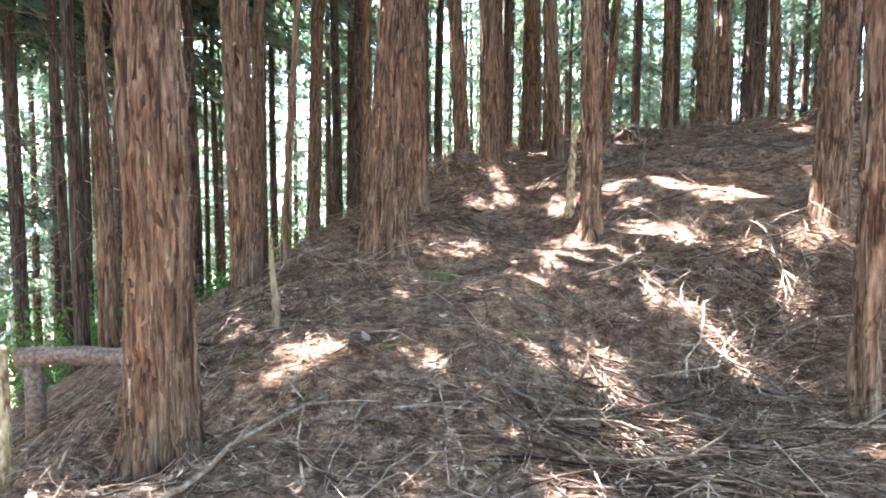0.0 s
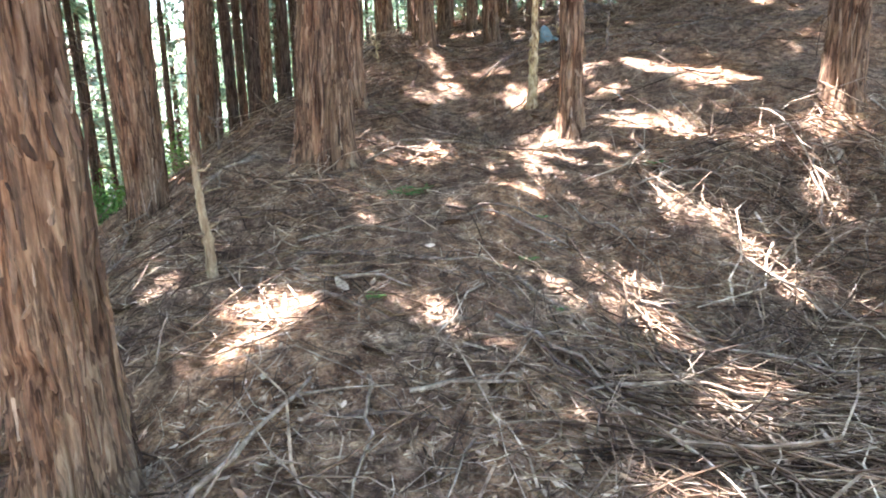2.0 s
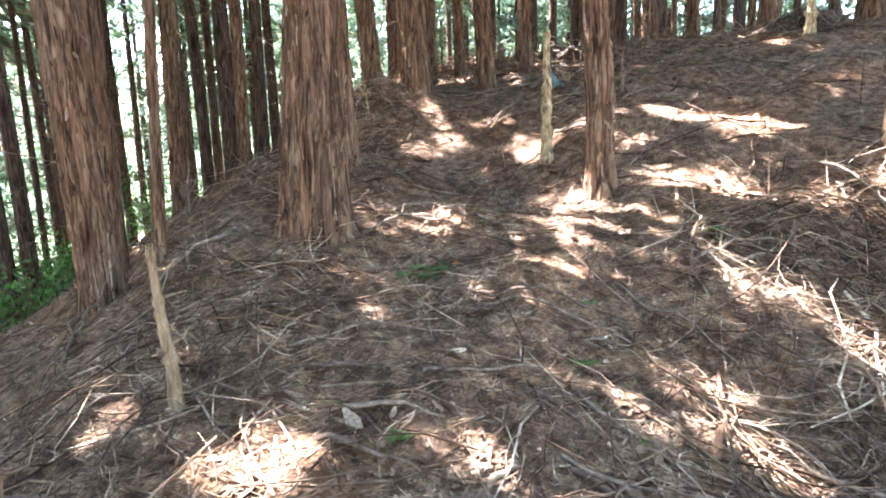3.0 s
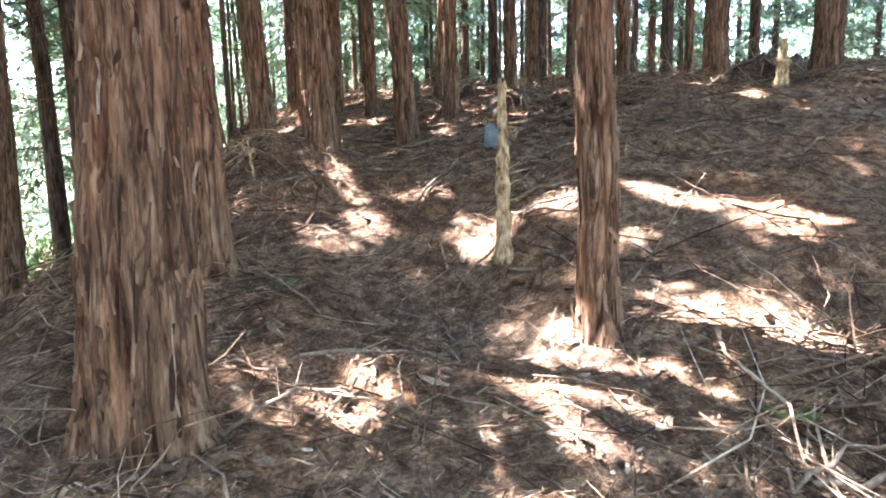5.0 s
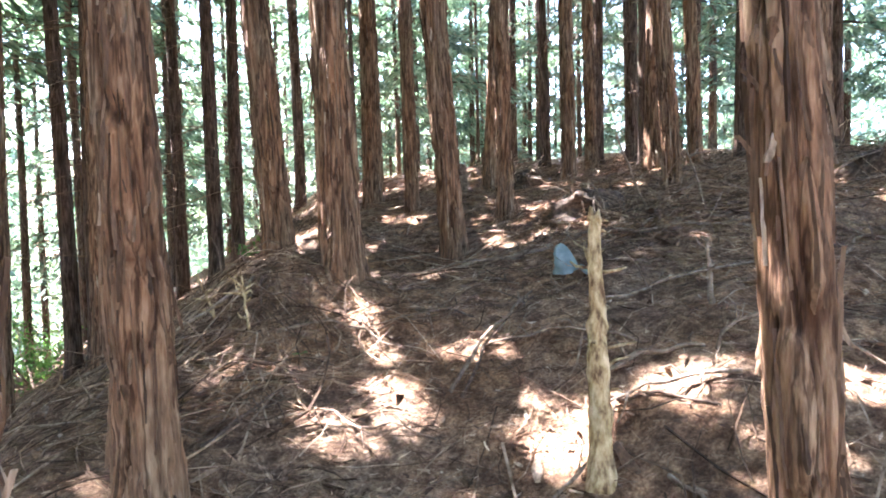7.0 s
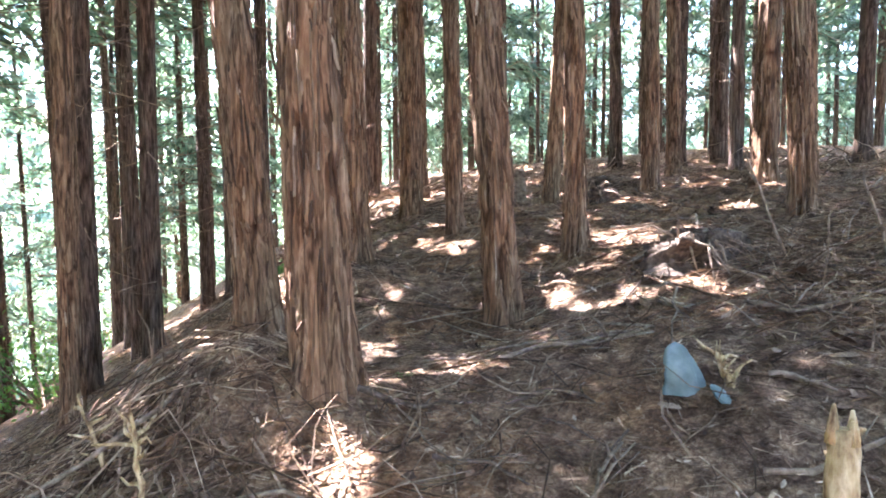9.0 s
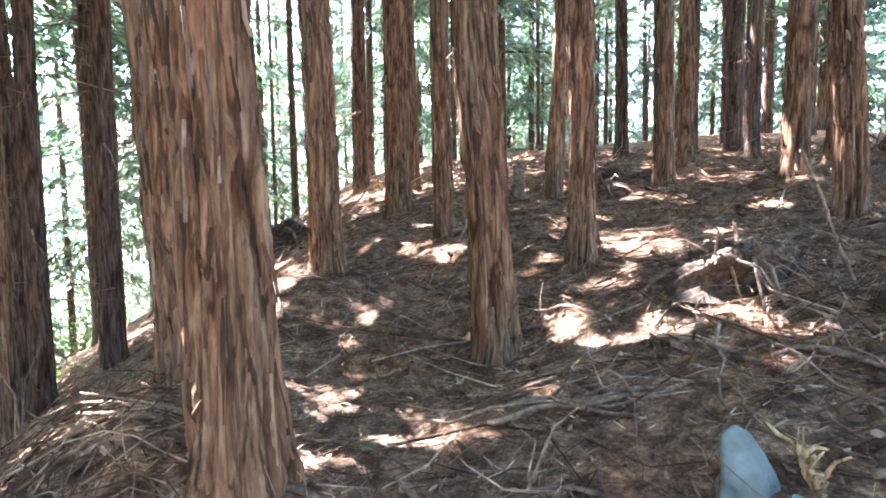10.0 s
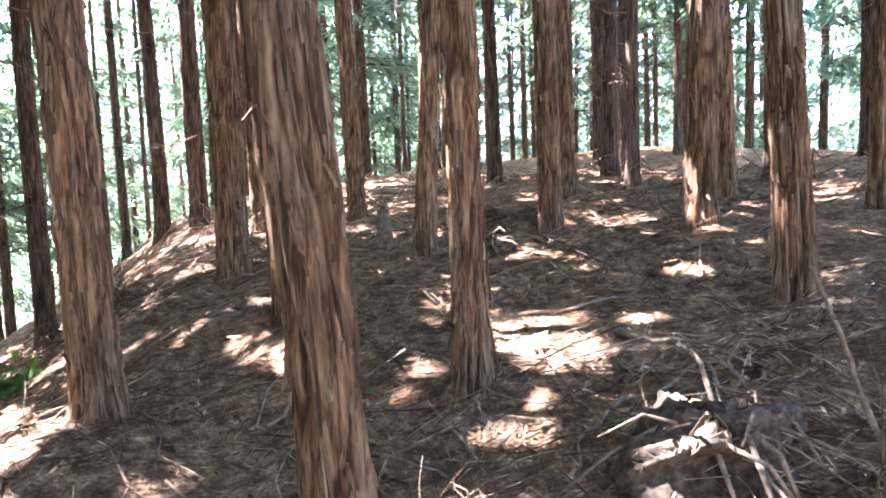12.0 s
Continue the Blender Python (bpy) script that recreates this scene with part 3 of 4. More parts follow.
# ---- loose litter on the floor ----
def on_floor(rng, count, zones):
    """Spots spread over the floor about the path, half of them in the given zones (x, y, spread)."""
    n = count * 2 // 5
    far = np.stack([rng.uniform(-3.2, 8.0, count - n), 1.0 + 17.5 * rng.rand(count - n) ** 1.2], -1)
    k = rng.randint(0, len(zones), n)
    z = np.array(zones)
    near = z[k, :2] + rng.normal(0, 1, (n, 2)) * z[k, 2:3]
    return np.concatenate([far, near])


BRUSH = [(0.5, 2.9, 0.7), (1.7, 3.5, 0.5), (2.4, 4.8, 0.6), (-1.3, 3.6, 0.6), (-0.9, 5.2, 0.5), (-0.1, 8.7, 0.4), (0.0, 9.6, 0.5),
         (3.2, 9.0, 0.45), (3.4, 9.0, 0.6), (0.3, 6.6, 0.5), (0.6, 4.3, 0.7), (1.2, 5.0, 0.6), (1.0, 8.3, 0.7), (2.6, 7.8, 0.8), (4.2, 10.5, 0.8),
         (2.5, 11.0, 1.0), (3.6, 11.6, 1.0), (1.5, 12.5, 0.9), (4.6, 12.2, 1.0), (2.2, 10.0, 0.6), (0.6, 11.6, 0.6), (3.0, 13.5, 1.2), (4.3, 14.4, 0.4), (5.4, 13.6, 0.5), (1.3, 14.6, 0.5), (5.5, 9.3, 0.4), (3.2, 4.2, 0.6), (1.5, 3.0, 0.6), (-0.3, 3.2, 0.6)]


def sticks(name, mat, count, low, high, thick, pitch, seed_of, label, zones=None, aim=None, bent=0.12, joints=4):
    """Thin three-sided bent sticks lying about, as one object."""
    rng = np.random.RandomState(seed_of)
    if zones:
        k = rng.randint(0, len(zones), count)
        z = np.array(zones)
        c = z[k, :2] + rng.normal(0, 1, (count, 2)) * z[k, 2:3]
    else:
        c = on_floor(rng, count, BRUSH)
    a = rng.rand(count) * 6.283 if aim is None else rng.normal(radians(aim), 0.8, count)
    ln = low * (high / low) ** (rng.rand(count) ** 1.6)
    q = np.linspace(-0.5, 0.5, joints)
    d = np.stack([np.cos(a), np.sin(a)], -1)
    s = np.stack([-d[:, 1], d[:, 0]], -1)
    bend = (rng.normal(0, bent, (count, 1)) * (q * q * 6) + rng.normal(0, bent * 0.9 / joints, (count, joints))) * ln[:, None]
    xy = c[:, None] + d[:, None] * (q[None, :, None] * ln[:, None, None]) + s[:, None] * bend[..., None]
    tip = np.abs(rng.normal(0, pitch, count)) * ln
    rad = thick * (0.35 + ln / high) * rng.uniform(0.6, 1.4, count)
    z = ground(xy[..., 0], xy[..., 1]) + rad[:, None] + (q[None] + 0.5) * tip[:, None] + np.abs(rng.normal(0, 0.008, (count, 1))) + rng.normal(0, 0.006, (count, joints))
    p = np.concatenate([xy, z[..., None]], -1)
    side = np.concatenate([s, np.zeros((count, 1))], -1)
    up = np.array([0, 0, 1.0])
    taper = np.linspace(1.0, 0.4, joints)
    ring = [p + (rad[:, None] * taper)[..., None] * (math.cos(t) * side[:, None] + math.sin(t) * up) for t in (0.5, 2.6, 4.7)]
    v = np.stack(ring, 2).reshape(count, 3 * joints, 3)
    f = [(i * 3 + j, i * 3 + (j + 1) % 3, i * 3 + 3 + (j + 1) % 3, i * 3 + 3 + j) for i in range(joints - 1) for j in range(3)]
    pile = Pile()
    pile.add_many(v, f)
    return tagged(new(name, pile.mesh(name, mat)), label, "litter", kind="stuff")


sticks("twig_litter", TWIG, 14000, 0.05, 0.5, 0.0032, 0.12, 21, "grey dead twigs strewn over the forest floor")
sticks("stick_litter", TWIG, 2400, 0.2, 0.9, 0.0056, 0.1, 29, "longer pale dead sticks strewn over the floor")

sticks("brush_twigs", TWIG, 2200, 0.12, 0.45, 0.0034, 0.55, 24, "thin dry twigs sticking up out of the brush")

sticks("hollow_brush", TWIG, 1300, 0.25, 1.1, 0.0058, 0.16, 25, "tangled dead twigs heaped in the hollow",
       [(1.2, 3.1, 0.4), (1.8, 3.7, 0.45), (2.3, 4.5, 0.45), (1.0, 2.8, 0.35), (2.6, 4.9, 0.4)], -50, 0.2, 6)
sticks("slope_brush", TWIG, 900, 0.2, 0.8, 0.0046, 0.2, 26, "tangled dead twigs heaped along the slope's edge",
       [(-0.4, 8.6, 0.4), (-0.1, 9.2, 0.35), (-0.5, 9.9, 0.5), (-0.9, 7.9, 0.5), (-1.9, 3.0, 0.4), (0.1, 8.1, 0.3), (-1.2, 4.9, 0.4), (-0.8, 5.3, 0.4), (-1.5, 3.9, 0.4), (-0.9, 6.8, 0.3)], None, 0.26, 6)
sticks("crest_brush", TWIG, 420, 0.2, 0.6, 0.0036, 0.25, 27, "tangled dead twigs about the stumps",
       [(3.3, 9.2, 0.35), (3.2, 10.1, 0.3), (3.8, 9.6, 0.4), (4.3, 14.3, 0.4), (5.4, 13.5, 0.4), (5.5, 9.2, 0.4), (1.2, 15.0, 0.4)], None, 0.2, 6)
sticks("ridge_brush", TWIG, 1100, 0.3, 1.1, 0.0065, 0.45, 28, "dead brush and twigs along the top of the ridge",
       [(2.0, 16.6, 1.0), (4.2, 16.6, 1.0), (6.2, 15.8, 1.0), (0.2, 15.6, 0.7), (7.4, 13.6, 0.9), (8.2, 11.6, 1.0), (1.0, 18.6, 1.0), (4.0, 18.8, 1.2)], None, 0.25, 6)


def needles(count, seed_of):
    rng = np.random.RandomState(seed_of)
    c = on_floor(rng, count, BRUSH)
    a = rng.rand(count) * 6.283
    ln, wd = rng.uniform(0.025, 0.1, count), rng.uniform(0.001, 0.0034, count)
    d = np.stack([np.cos(a), np.sin(a), rng.normal(0.1, 0.3, count)], -1)
    s = np.stack([-d[:, 1], d[:, 0], rng.normal(0, 0.6, count)], -1)
    o = np.stack([*c.T, ground(c[:, 0], c[:, 1]) + 0.004 + np.abs(rng.normal(0, 0.012, count))], -1)
    rows = []
    for q, w in ((-0.5, 0.9), (0.5, 0.5)):
        m = o + d * (q * ln)[:, None] - np.array([0, 0, 1]) * (abs(q) * 0.2 * ln)[:, None]
        rows += [m - s * (wd * w)[:, None], m + s * (wd * w)[:, None]]
    pile = Pile()
    pile.add_many(np.stack(rows, 1), [(0, 1, 3, 2)])
    return tagged(new("needle_litter", pile.mesh("needle_litter", NEEDLE)), "brown dead needles and sprays carpeting the floor", "litter", kind="stuff")


needles(80000, 23)


def flakes(name, mat, count, seed_of, low, high, label):
    """Curled scraps of bark, dead sprays and leaves lying flat on one another."""
    rng = np.random.RandomState(seed_of)
    c = on_floor(rng, count, BRUSH)
    a = rng.rand(count) * 6.283
    ln = low + (high - low) * rng.rand(count) ** 2.2
    wd = ln * rng.uniform(0.15, 0.5, count)
    tilt, roll_of = rng.normal(0, 0.22, count), rng.normal(0, 0.3, count)
    d = np.stack([np.cos(a), np.sin(a), tilt], -1)
    s = np.stack([-np.sin(a), np.cos(a), roll_of], -1)
    o = np.stack([*c.T, ground(c[:, 0], c[:, 1]) + 0.004 + np.abs(rng.normal(0, 0.009, count))], -1)
    rows = []
    for q, w, up in ((-0.5, 0.35, 0.12), (0.0, 1.0, 0.0), (0.5, 0.3, 0.16)):
        m = o + d * (q * ln)[:, None] + np.array([0, 0, 1]) * (up * ln * rng.uniform(-0.4, 1.0, count))[:, None]
        k = rng.uniform(0.6, 1.2, count)
        rows += [m - s * (wd * w * k * 0.5)[:, None], m + s * (wd * w * k * 0.5)[:, None]]
    pile = Pile()
    pile.add_many(np.stack(rows, 1), [(0, 1, 3, 2), (2, 3, 5, 4)])
    return tagged(new(name, pile.mesh(name, mat)), label, "litter", kind="stuff")


flakes("flake_litter", FLAKE, 90000, 33, 0.012, 0.062, "brown scraps of bark and dead leaves on the floor")
flakes("bark_litter", STRIP, 5500, 35, 0.05, 0.17, "larger curled pieces of shed bark on the floor")


# ---- fallen branches ----
def bent_line(a, b, arch, rng, n=9):
    a, b = np.array(a, float), np.array(b, float)
    q = np.linspace(0, 1, n)
    d = b - a
    side = np.array([-d[1], d[0]])
    off = np.cumsum(rng.normal(0, 0.035, n))
    off -= np.linspace(off[0], off[-1], n)
    xy = a + d * q[:, None] + side * off[:, None]
    return np.concatenate([xy, (ground(xy[:, 0], xy[:, 1]) + arch * np.sin(np.pi * q))[:, None]], 1)


branch_seed = 300


def fallen_branch(a, b, r, arch=0.0, forks=3, mat=DEADWOOD, label="weathered grey dead branch lying on the needles"):
    """A crooked branch on the floor, with side twigs as parts."""
    global branch_seed
    branch_seed += 1
    rng = np.random.RandomState(branch_seed)
    r *= 0.8
    line = bent_line(a, b, arch, rng)
    line[:, 2] += r * 0.8
    o = line[0].copy()
    ob = thing("fallen_branch", o, label, "branch", "fallen branches")
    p = Pile()
    tube(p, line - o, r * np.linspace(1, 0.45, len(line)) * rng.uniform(0.85, 1.15, len(line)), 7)
    part("stem", p.mesh("stem", mat, True), ob)
    ln = np.linalg.norm(line[-1] - line[0])
    for _ in range(forks):
        i = rng.randint(2, len(line) - 1)
        d = (line[i] - line[i - 1]) / (np.linalg.norm(line[i] - line[i - 1]) + 1e-6)
        w = d * 0.7 + np.array([*rng.normal(0, 0.7, 2), abs(rng.normal(0.25, 0.2))])
        e = line[i] + w * ln * rng.uniform(0.15, 0.35)
        e[2] = max(e[2], gz(e[0], e[1]) + 0.01)
        m = (line[i] + e) / 2 + rng.normal(0, 0.015, 3)
        p = Pile()
        tube(p, np.array([line[i], m, e]) - o, [r * 0.5, r * 0.38, r * 0.2], 5)
        part("twig", p.mesh("twig", mat, True), ob)
    return ob


for a, b, r, arch, forks in (
        ((-1.22, 2.55), (-0.62, 3.5), 0.017, 0.10, 4), ((0.22, 3.9), (0.62, 3.1), 0.013, 0.05, 2), ((1.43, 9.21), (2.07, 9.05), 0.02, 0.03, 2),
        ((0.96, 7.75), (1.62, 8.36), 0.016, 0.05, 3), ((2.5, 9.05), (3.3, 8.5), 0.018, 0.02, 3), ((2.62, 5.6), (2.45, 4.45), 0.013, 0.22, 4),
        ((2.55, 10.2), (3.25, 10.3), 0.012, 0.06, 3), ((-0.15, 7.15), (0.2, 6.65), 0.017, 0.06, 2), ((-0.7, 4.75), (0.05, 4.7), 0.011, 0.04, 3),
        ((0.3, 4.95), (0.85, 4.5), 0.012, 0.03, 2), ((0.05, 4.4), (0.45, 4.35), 0.009, 0.02, 1), ((0.42, 4.25), (0.62, 3.8), 0.012, 0.02, 1),
        ((-0.5, 4.2), (-0.15, 4.08), 0.014, 0.03, 1), ((-1.0, 6.1), (-1.45, 5.6), 0.02, 0.06, 2), ((2.0, 7.05), (1.45, 7.3), 0.014, 0.05, 4),
        ((0.45, 3.35), (1.3, 3.0), 0.012, 0.12, 5), ((1.1, 3.9), (1.9, 3.1), 0.013, 0.12, 5), ((1.5, 4.3), (2.2, 3.6), 0.011, 0.1, 4),
        ((2.2, 4.2), (2.6, 4.9), 0.012, 0.15, 4), ((0.2, 8.35), (0.9, 8.15), 0.012, 0.04, 2), ((0.1, 8.9), (-0.7, 8.2), 0.013, 0.15, 5),
        ((-0.4, 9.6), (0.2, 9.1), 0.012, 0.1, 4), ((3.0, 9.2), (3.7, 8.8), 0.01, 0.2, 5), ((2.2, 9.9), (1.9, 10.4), 0.012, 0.05, 2),
        ((1.9, 8.0), (2.9, 7.9), 0.014, 0.02, 3), ((2.8, 7.5), (3.8, 7.9), 0.014, 0.02, 3), ((3.1, 11.6), (3.9, 11.2), 0.016, 0.02, 2),
        ((0.05, 6.3), (0.75, 6.25), 0.014, 0.02, 2), ((1.4, 5.0), (2.1, 4.95), 0.013, 0.08, 4), ((-0.25, 3.35), (0.2, 3.4), 0.015, 0.03, 3)):
    fallen_branch(a, b, r, arch, forks)
spread = random.Random(34)
for a, b in (
        ((0.10, 5.07), (0.87, 4.69)), ((-0.70, 4.58), (-0.30, 4.41)), ((-0.17, 4.40), (0.16, 4.38)), ((0.21, 4.27), (0.36, 4.01)),
        ((-1.04, 5.06), (-0.22, 4.99)), ((-0.60, 4.00), (-0.27, 3.85)), ((0.23, 3.85), (0.56, 3.22)), ((0.66, 3.52), (1.52, 3.92)),
        ((-0.50, 3.24), (-0.16, 3.21)), ((-0.09, 6.95), (0.17, 6.69)), ((-0.14, 7.64), (0.26, 7.87)), ((1.00, 7.69), (1.67, 8.41)),
        ((1.53, 7.35), (1.83, 6.96)), ((0.34, 6.44), (0.76, 6.79)), ((-0.33, 6.36), (-0.02, 6.24)), ((1.65, 6.25), (1.98, 6.08)),
        ((0.99, 8.52), (1.26, 8.29)), ((2.95, 8.05), (3.91, 7.35)), ((2.72, 7.04), (2.97, 7.04)), ((0.75, 8.86), (1.21, 8.86)),
        ((2.16, 9.47), (2.68, 9.91)), ((2.43, 9.06), (2.81, 8.69)), ((-3.18, 19.36), (-1.48, 17.64)), ((1.32, 8.79), (1.65, 8.65)),
        ((2.22, 9.42), (2.32, 9.09)), ((1.99, 10.62), (2.14, 10.38)), ((1.26, 10.58), (1.44, 10.41)), ((2.95, 10.72), (3.03, 10.22)),
        ((1.20, 11.96), (1.40, 12.08)), ((1.50, 11.54), (1.67, 10.97)), ((4.70, 12.82), (4.62, 11.86)), ((4.34, 13.55), (3.73, 11.66)),
):
    fallen_branch(a, b, spread.uniform(0.011, 0.016), spread.uniform(0.0, 0.04), spread.randint(1, 3), DARKWOOD, "dark brown barked dead branch lying on the needles")
for a, b in (
        ((0.93, 4.22), (1.13, 3.74)), ((-0.27, 5.92), (0.24, 5.99)), ((-1.75, 5.15), (-1.75, 6.56)), ((-1.86, 4.78), (-1.55, 4.96)),
        ((-1.23, 5.00), (-0.88, 4.10)), ((0.64, 4.62), (0.82, 4.39)), ((2.04, 7.25), (2.61, 7.34)), ((3.37, 6.88), (3.86, 6.88)),
        ((0.93, 4.07), (1.34, 3.64)), ((1.64, 4.12), (2.22, 4.42)), ((0.90, 3.25), (1.03, 2.74)), ((0.03, 5.87), (0.39, 6.20)),
        ((0.28, 5.78), (0.42, 5.79)), ((1.10, 9.51), (2.09, 9.00)), ((3.33, 10.47), (2.97, 9.70)), ((3.24, 10.28), (2.94, 9.65)),
        ((2.52, 9.76), (2.10, 8.87)), ((3.09, 10.10), (2.94, 9.65)),
):
    fallen_branch(a, b, spread.uniform(0.008, 0.013), spread.uniform(0.03, 0.1), spread.randint(2, 5), DEADWOOD, "bleached pale dead branch lying on the brush")
for a, b in (
        ((-1.15, 6.92), (-0.84, 7.18)), ((1.48, 5.01), (2.15, 4.83)), ((-0.08, 3.78), (0.06, 3.86)), ((1.60, 7.45), (2.01, 7.29)),
        ((1.51, 6.84), (1.56, 6.58)), ((2.23, 8.42), (2.36, 8.24)), ((1.53, 9.34), (2.11, 9.05)), ((3.30, 10.95), (3.42, 10.45)),
        ((1.99, 10.68), (2.14, 10.43)),
):
    fallen_branch(a, b, spread.uniform(0.015, 0.021), spread.uniform(0.0, 0.02), spread.randint(1, 2), DEADWOOD, "thick weathered broken branch half sunk in the needles")
for _ in range(40):
    x, y, a, ln = spread.uniform(-1.5, 5.5), spread.uniform(2.6, 13.5), spread.uniform(0, 6.28), spread.uniform(0.3, 0.9)
    fallen_branch((x, y), (x + ln * math.cos(a), y + ln * math.sin(a)), spread.uniform(0.006, 0.012), spread.uniform(0.0, 0.08), spread.randint(1, 4))


# ---- snags, stumps, mounds ----
def snag(x, y, height, r, lean, twigs, mat, label, seed_of):
    rng = np.random.RandomState(seed_of)
    z = gz(x, y)
    ob = thing("dead_stem", (x, y, z - 0.03), label, "dead tree")
    p = Pile()
    n = 30
    q = np.linspace(0, 1, n)
    sway = np.cumsum(rng.normal(0, 0.002, (2, n)), axis=1)
    sway -= sway[:, -1:] * q
    line = np.stack([lean[0] * q + sway[0], lean[1] * q + sway[1], q * height], -1)
    knots = sum(0.3 * np.exp(-((q - c) / 0.012) ** 2) for c in rng.uniform(0.1, 0.95, 6))
    tube(p, line, r * (1.3 - 0.65 * q + 0.5 * np.exp(-q * 14) + knots) * rng.uniform(0.93, 1.07, n), 11)
    for k in range(4):
        a = k * 1.6
        o = line[-1] + (math.cos(a) * r * 0.5, math.sin(a) * r * 0.5, -0.02)
        chip = Pile()
        tube(chip, [o, o + (0, 0, rng.uniform(0.02, 0.07))], [r * 0.36, r * 0.08], 5)
        part("splinter", chip.mesh("splinter", mat, True), ob)
    part("stem", p.mesh("stem", mat, True), ob)
    for k in range(twigs):
        h = rng.uniform(0.25, 0.97)
        a = rng.rand() * 6.28
        o = np.array([lean[0] * h, lean[1] * h, h * height])
        d = np.array([math.cos(a), math.sin(a), rng.uniform(0.1, 0.7)])
        ln = rng.uniform(0.04, 0.13) * min(1.0, 0.45 + height)
        p = Pile()
        tube(p, [o + d * r * 0.5, o + d * (r + ln * 0.5) + rng.normal(0, 0.008, 3), o + d * (r + ln) + rng.normal(0, 0.015, 3)], [0.008, 0.006, 0.003], 5)
        part("twig", p.mesh("twig", mat, True), ob)
    return ob


snag(1.32, 6.98, 1.03, 0.037, (0.08, 0.19), 9, PALEWOOD, "slim barkless dead stem, pale yellow and snapped off", 41)
snag(-1.11, 4.38, 0.63, 0.022, (-0.03, 0.02), 6, BRANCHWOOD, "thin yellowish snapped dead sapling with a few bare twigs", 42)
snag(2.09, 8.42, 0.15, 0.015, (-0.05, 0.03), 9, PALEWOOD, "short splintered pale stub bristling with dry twigs", 43)
snag(3.11, 14.14, 0.42, 0.07, (0, 0), 1, DEADWOOD, "low grey weathered broken trunk stump", 44)
snag(2.25, 7.55, 0.35, 0.012, (0.05, 0.1), 5, DEADWOOD, "forked dry upright twig stuck in the needles", 45)
snag(3.3, 8.95, 0.5, 0.009, (-0.1, 0.1), 6, DEADWOOD, "tall dry upright twig with bare side shoots", 46)
snag(5.0, 8.6, 0.45, 0.05, (0, 0), 1, PALEWOOD, "low pale broken trunk stump on the slope", 47)
snag(0.07, 8.42, 0.34, 0.008, (-0.04, 0.02), 9, PALEWOOD, "bare bleached twig standing in the brush", 48)
snag(-0.10, 8.67, 0.28, 0.007, (-0.1, 0.03), 7, PALEWOOD, "bare bleached forked twig leaning in the brush", 49)
snag(3.15, 9.45, 0.62, 0.008, (-0.22, 0.12), 3, DEADWOOD, "long thin grey stick leaning out of the brush", 50)
snag(-1.46, 7.18, 0.42, 0.009, (0.03, 0.02), 9, DEADWOOD, "grey dead shrub stem with bare twigs", 57)


def root_mound(x, y, w, h, seed_of, label, rods, mass=ROOTWOOD):
    """An uprooted stump: a lumpy crust of roots over a dark hollow, with root ends."""
    rng = np.random.RandomState(seed_of)
    z = gz(x, y)
    ob = thing("uprooted_stump", (x, y, z - 0.02), label, "stump")
    n, m = 60, 24
    th, ph = np.meshgrid(np.linspace(0, 2 * np.pi, n, endpoint=False), np.linspace(0, 1, m))
    bump = 1 + 0.2 * value_noise(np.cos(th) * 1.7 + seed_of, np.sin(th) * 1.7 + ph * 3) + 0.16 * value_noise(np.cos(th) * 5, np.sin(th) * 5 + ph * 9 + seed_of) + 0.07 * value_noise(np.cos(th) * 14, np.sin(th) * 14 + ph * 22)
    face = np.clip(np.cos(th - 4.25), 0, 1) ** 2 * np.exp(-((ph - 0.22) ** 2) / 0.07)
    rr = np.cos(ph * np.pi / 2) ** 0.8 * w * bump * (1 - 0.88 * face)
    v = np.stack([rr * np.cos(th), rr * np.sin(th) * 0.8, np.sin(ph * np.pi / 2) * h * bump], -1)
    p = Pile()
    p.add(v, [(i * n + j, i * n + (j + 1) % n, (i + 1) * n + (j + 1) % n, (i + 1) * n + j) for i in range(m - 1) for j in range(n)])
    part("root_mass", p.mesh("root_mass", mass, True), ob)
    lit = Pile()
    for k in range(int(260 * w)):
        i, j = rng.randint(0, m), rng.randint(0, n)
        if face[i, j] > 0.25:
            continue
        c = v[i, j] + (0, 0, 0.006)
        d = np.array([*rng.normal(0, 1, 2), rng.normal(-0.1, 0.35)]) * rng.uniform(0.025, 0.08)
        tube(lit, [c - d * 0.6, c + rng.normal(0, 0.005, 3), c + d * 0.6], [0.003, 0.004, 0.0015], 3, False)
    tagged(part("litter", lit.mesh("litter", TWIG), ob), kind="stuff")
    for k in range(rods):
        a = rng.rand() * 6.28
        s = rng.uniform(0.0, 0.5)
        o = np.array([math.cos(a) * w * s, math.sin(a) * w * s * 0.8, h * (1.02 - 0.35 * s * s)])
        a2, out = a + rng.normal(0, 0.5), w * rng.uniform(0.9, 1.7)
        e = np.array([math.cos(a2) * out, math.sin(a2) * out * 0.8, 0.0])
        e[2] = gz(x + e[0], y + e[1]) - z + 0.03
        if k % 4 == 3:
            e[2] = h * rng.uniform(1.1, 1.7)
        mid = (o + e) / 2 + np.array([0, 0, 0.18 * h]) + rng.normal(0, 0.015, 3)
        thick = rng.uniform(0.35, 0.95)
        p = Pile()
        tube(p, [o, mid, e], np.array([0.012, 0.01, 0.005]) * thick, 6)
        part("root", p.mesh("root", DEADWOOD, True), ob)
    return ob


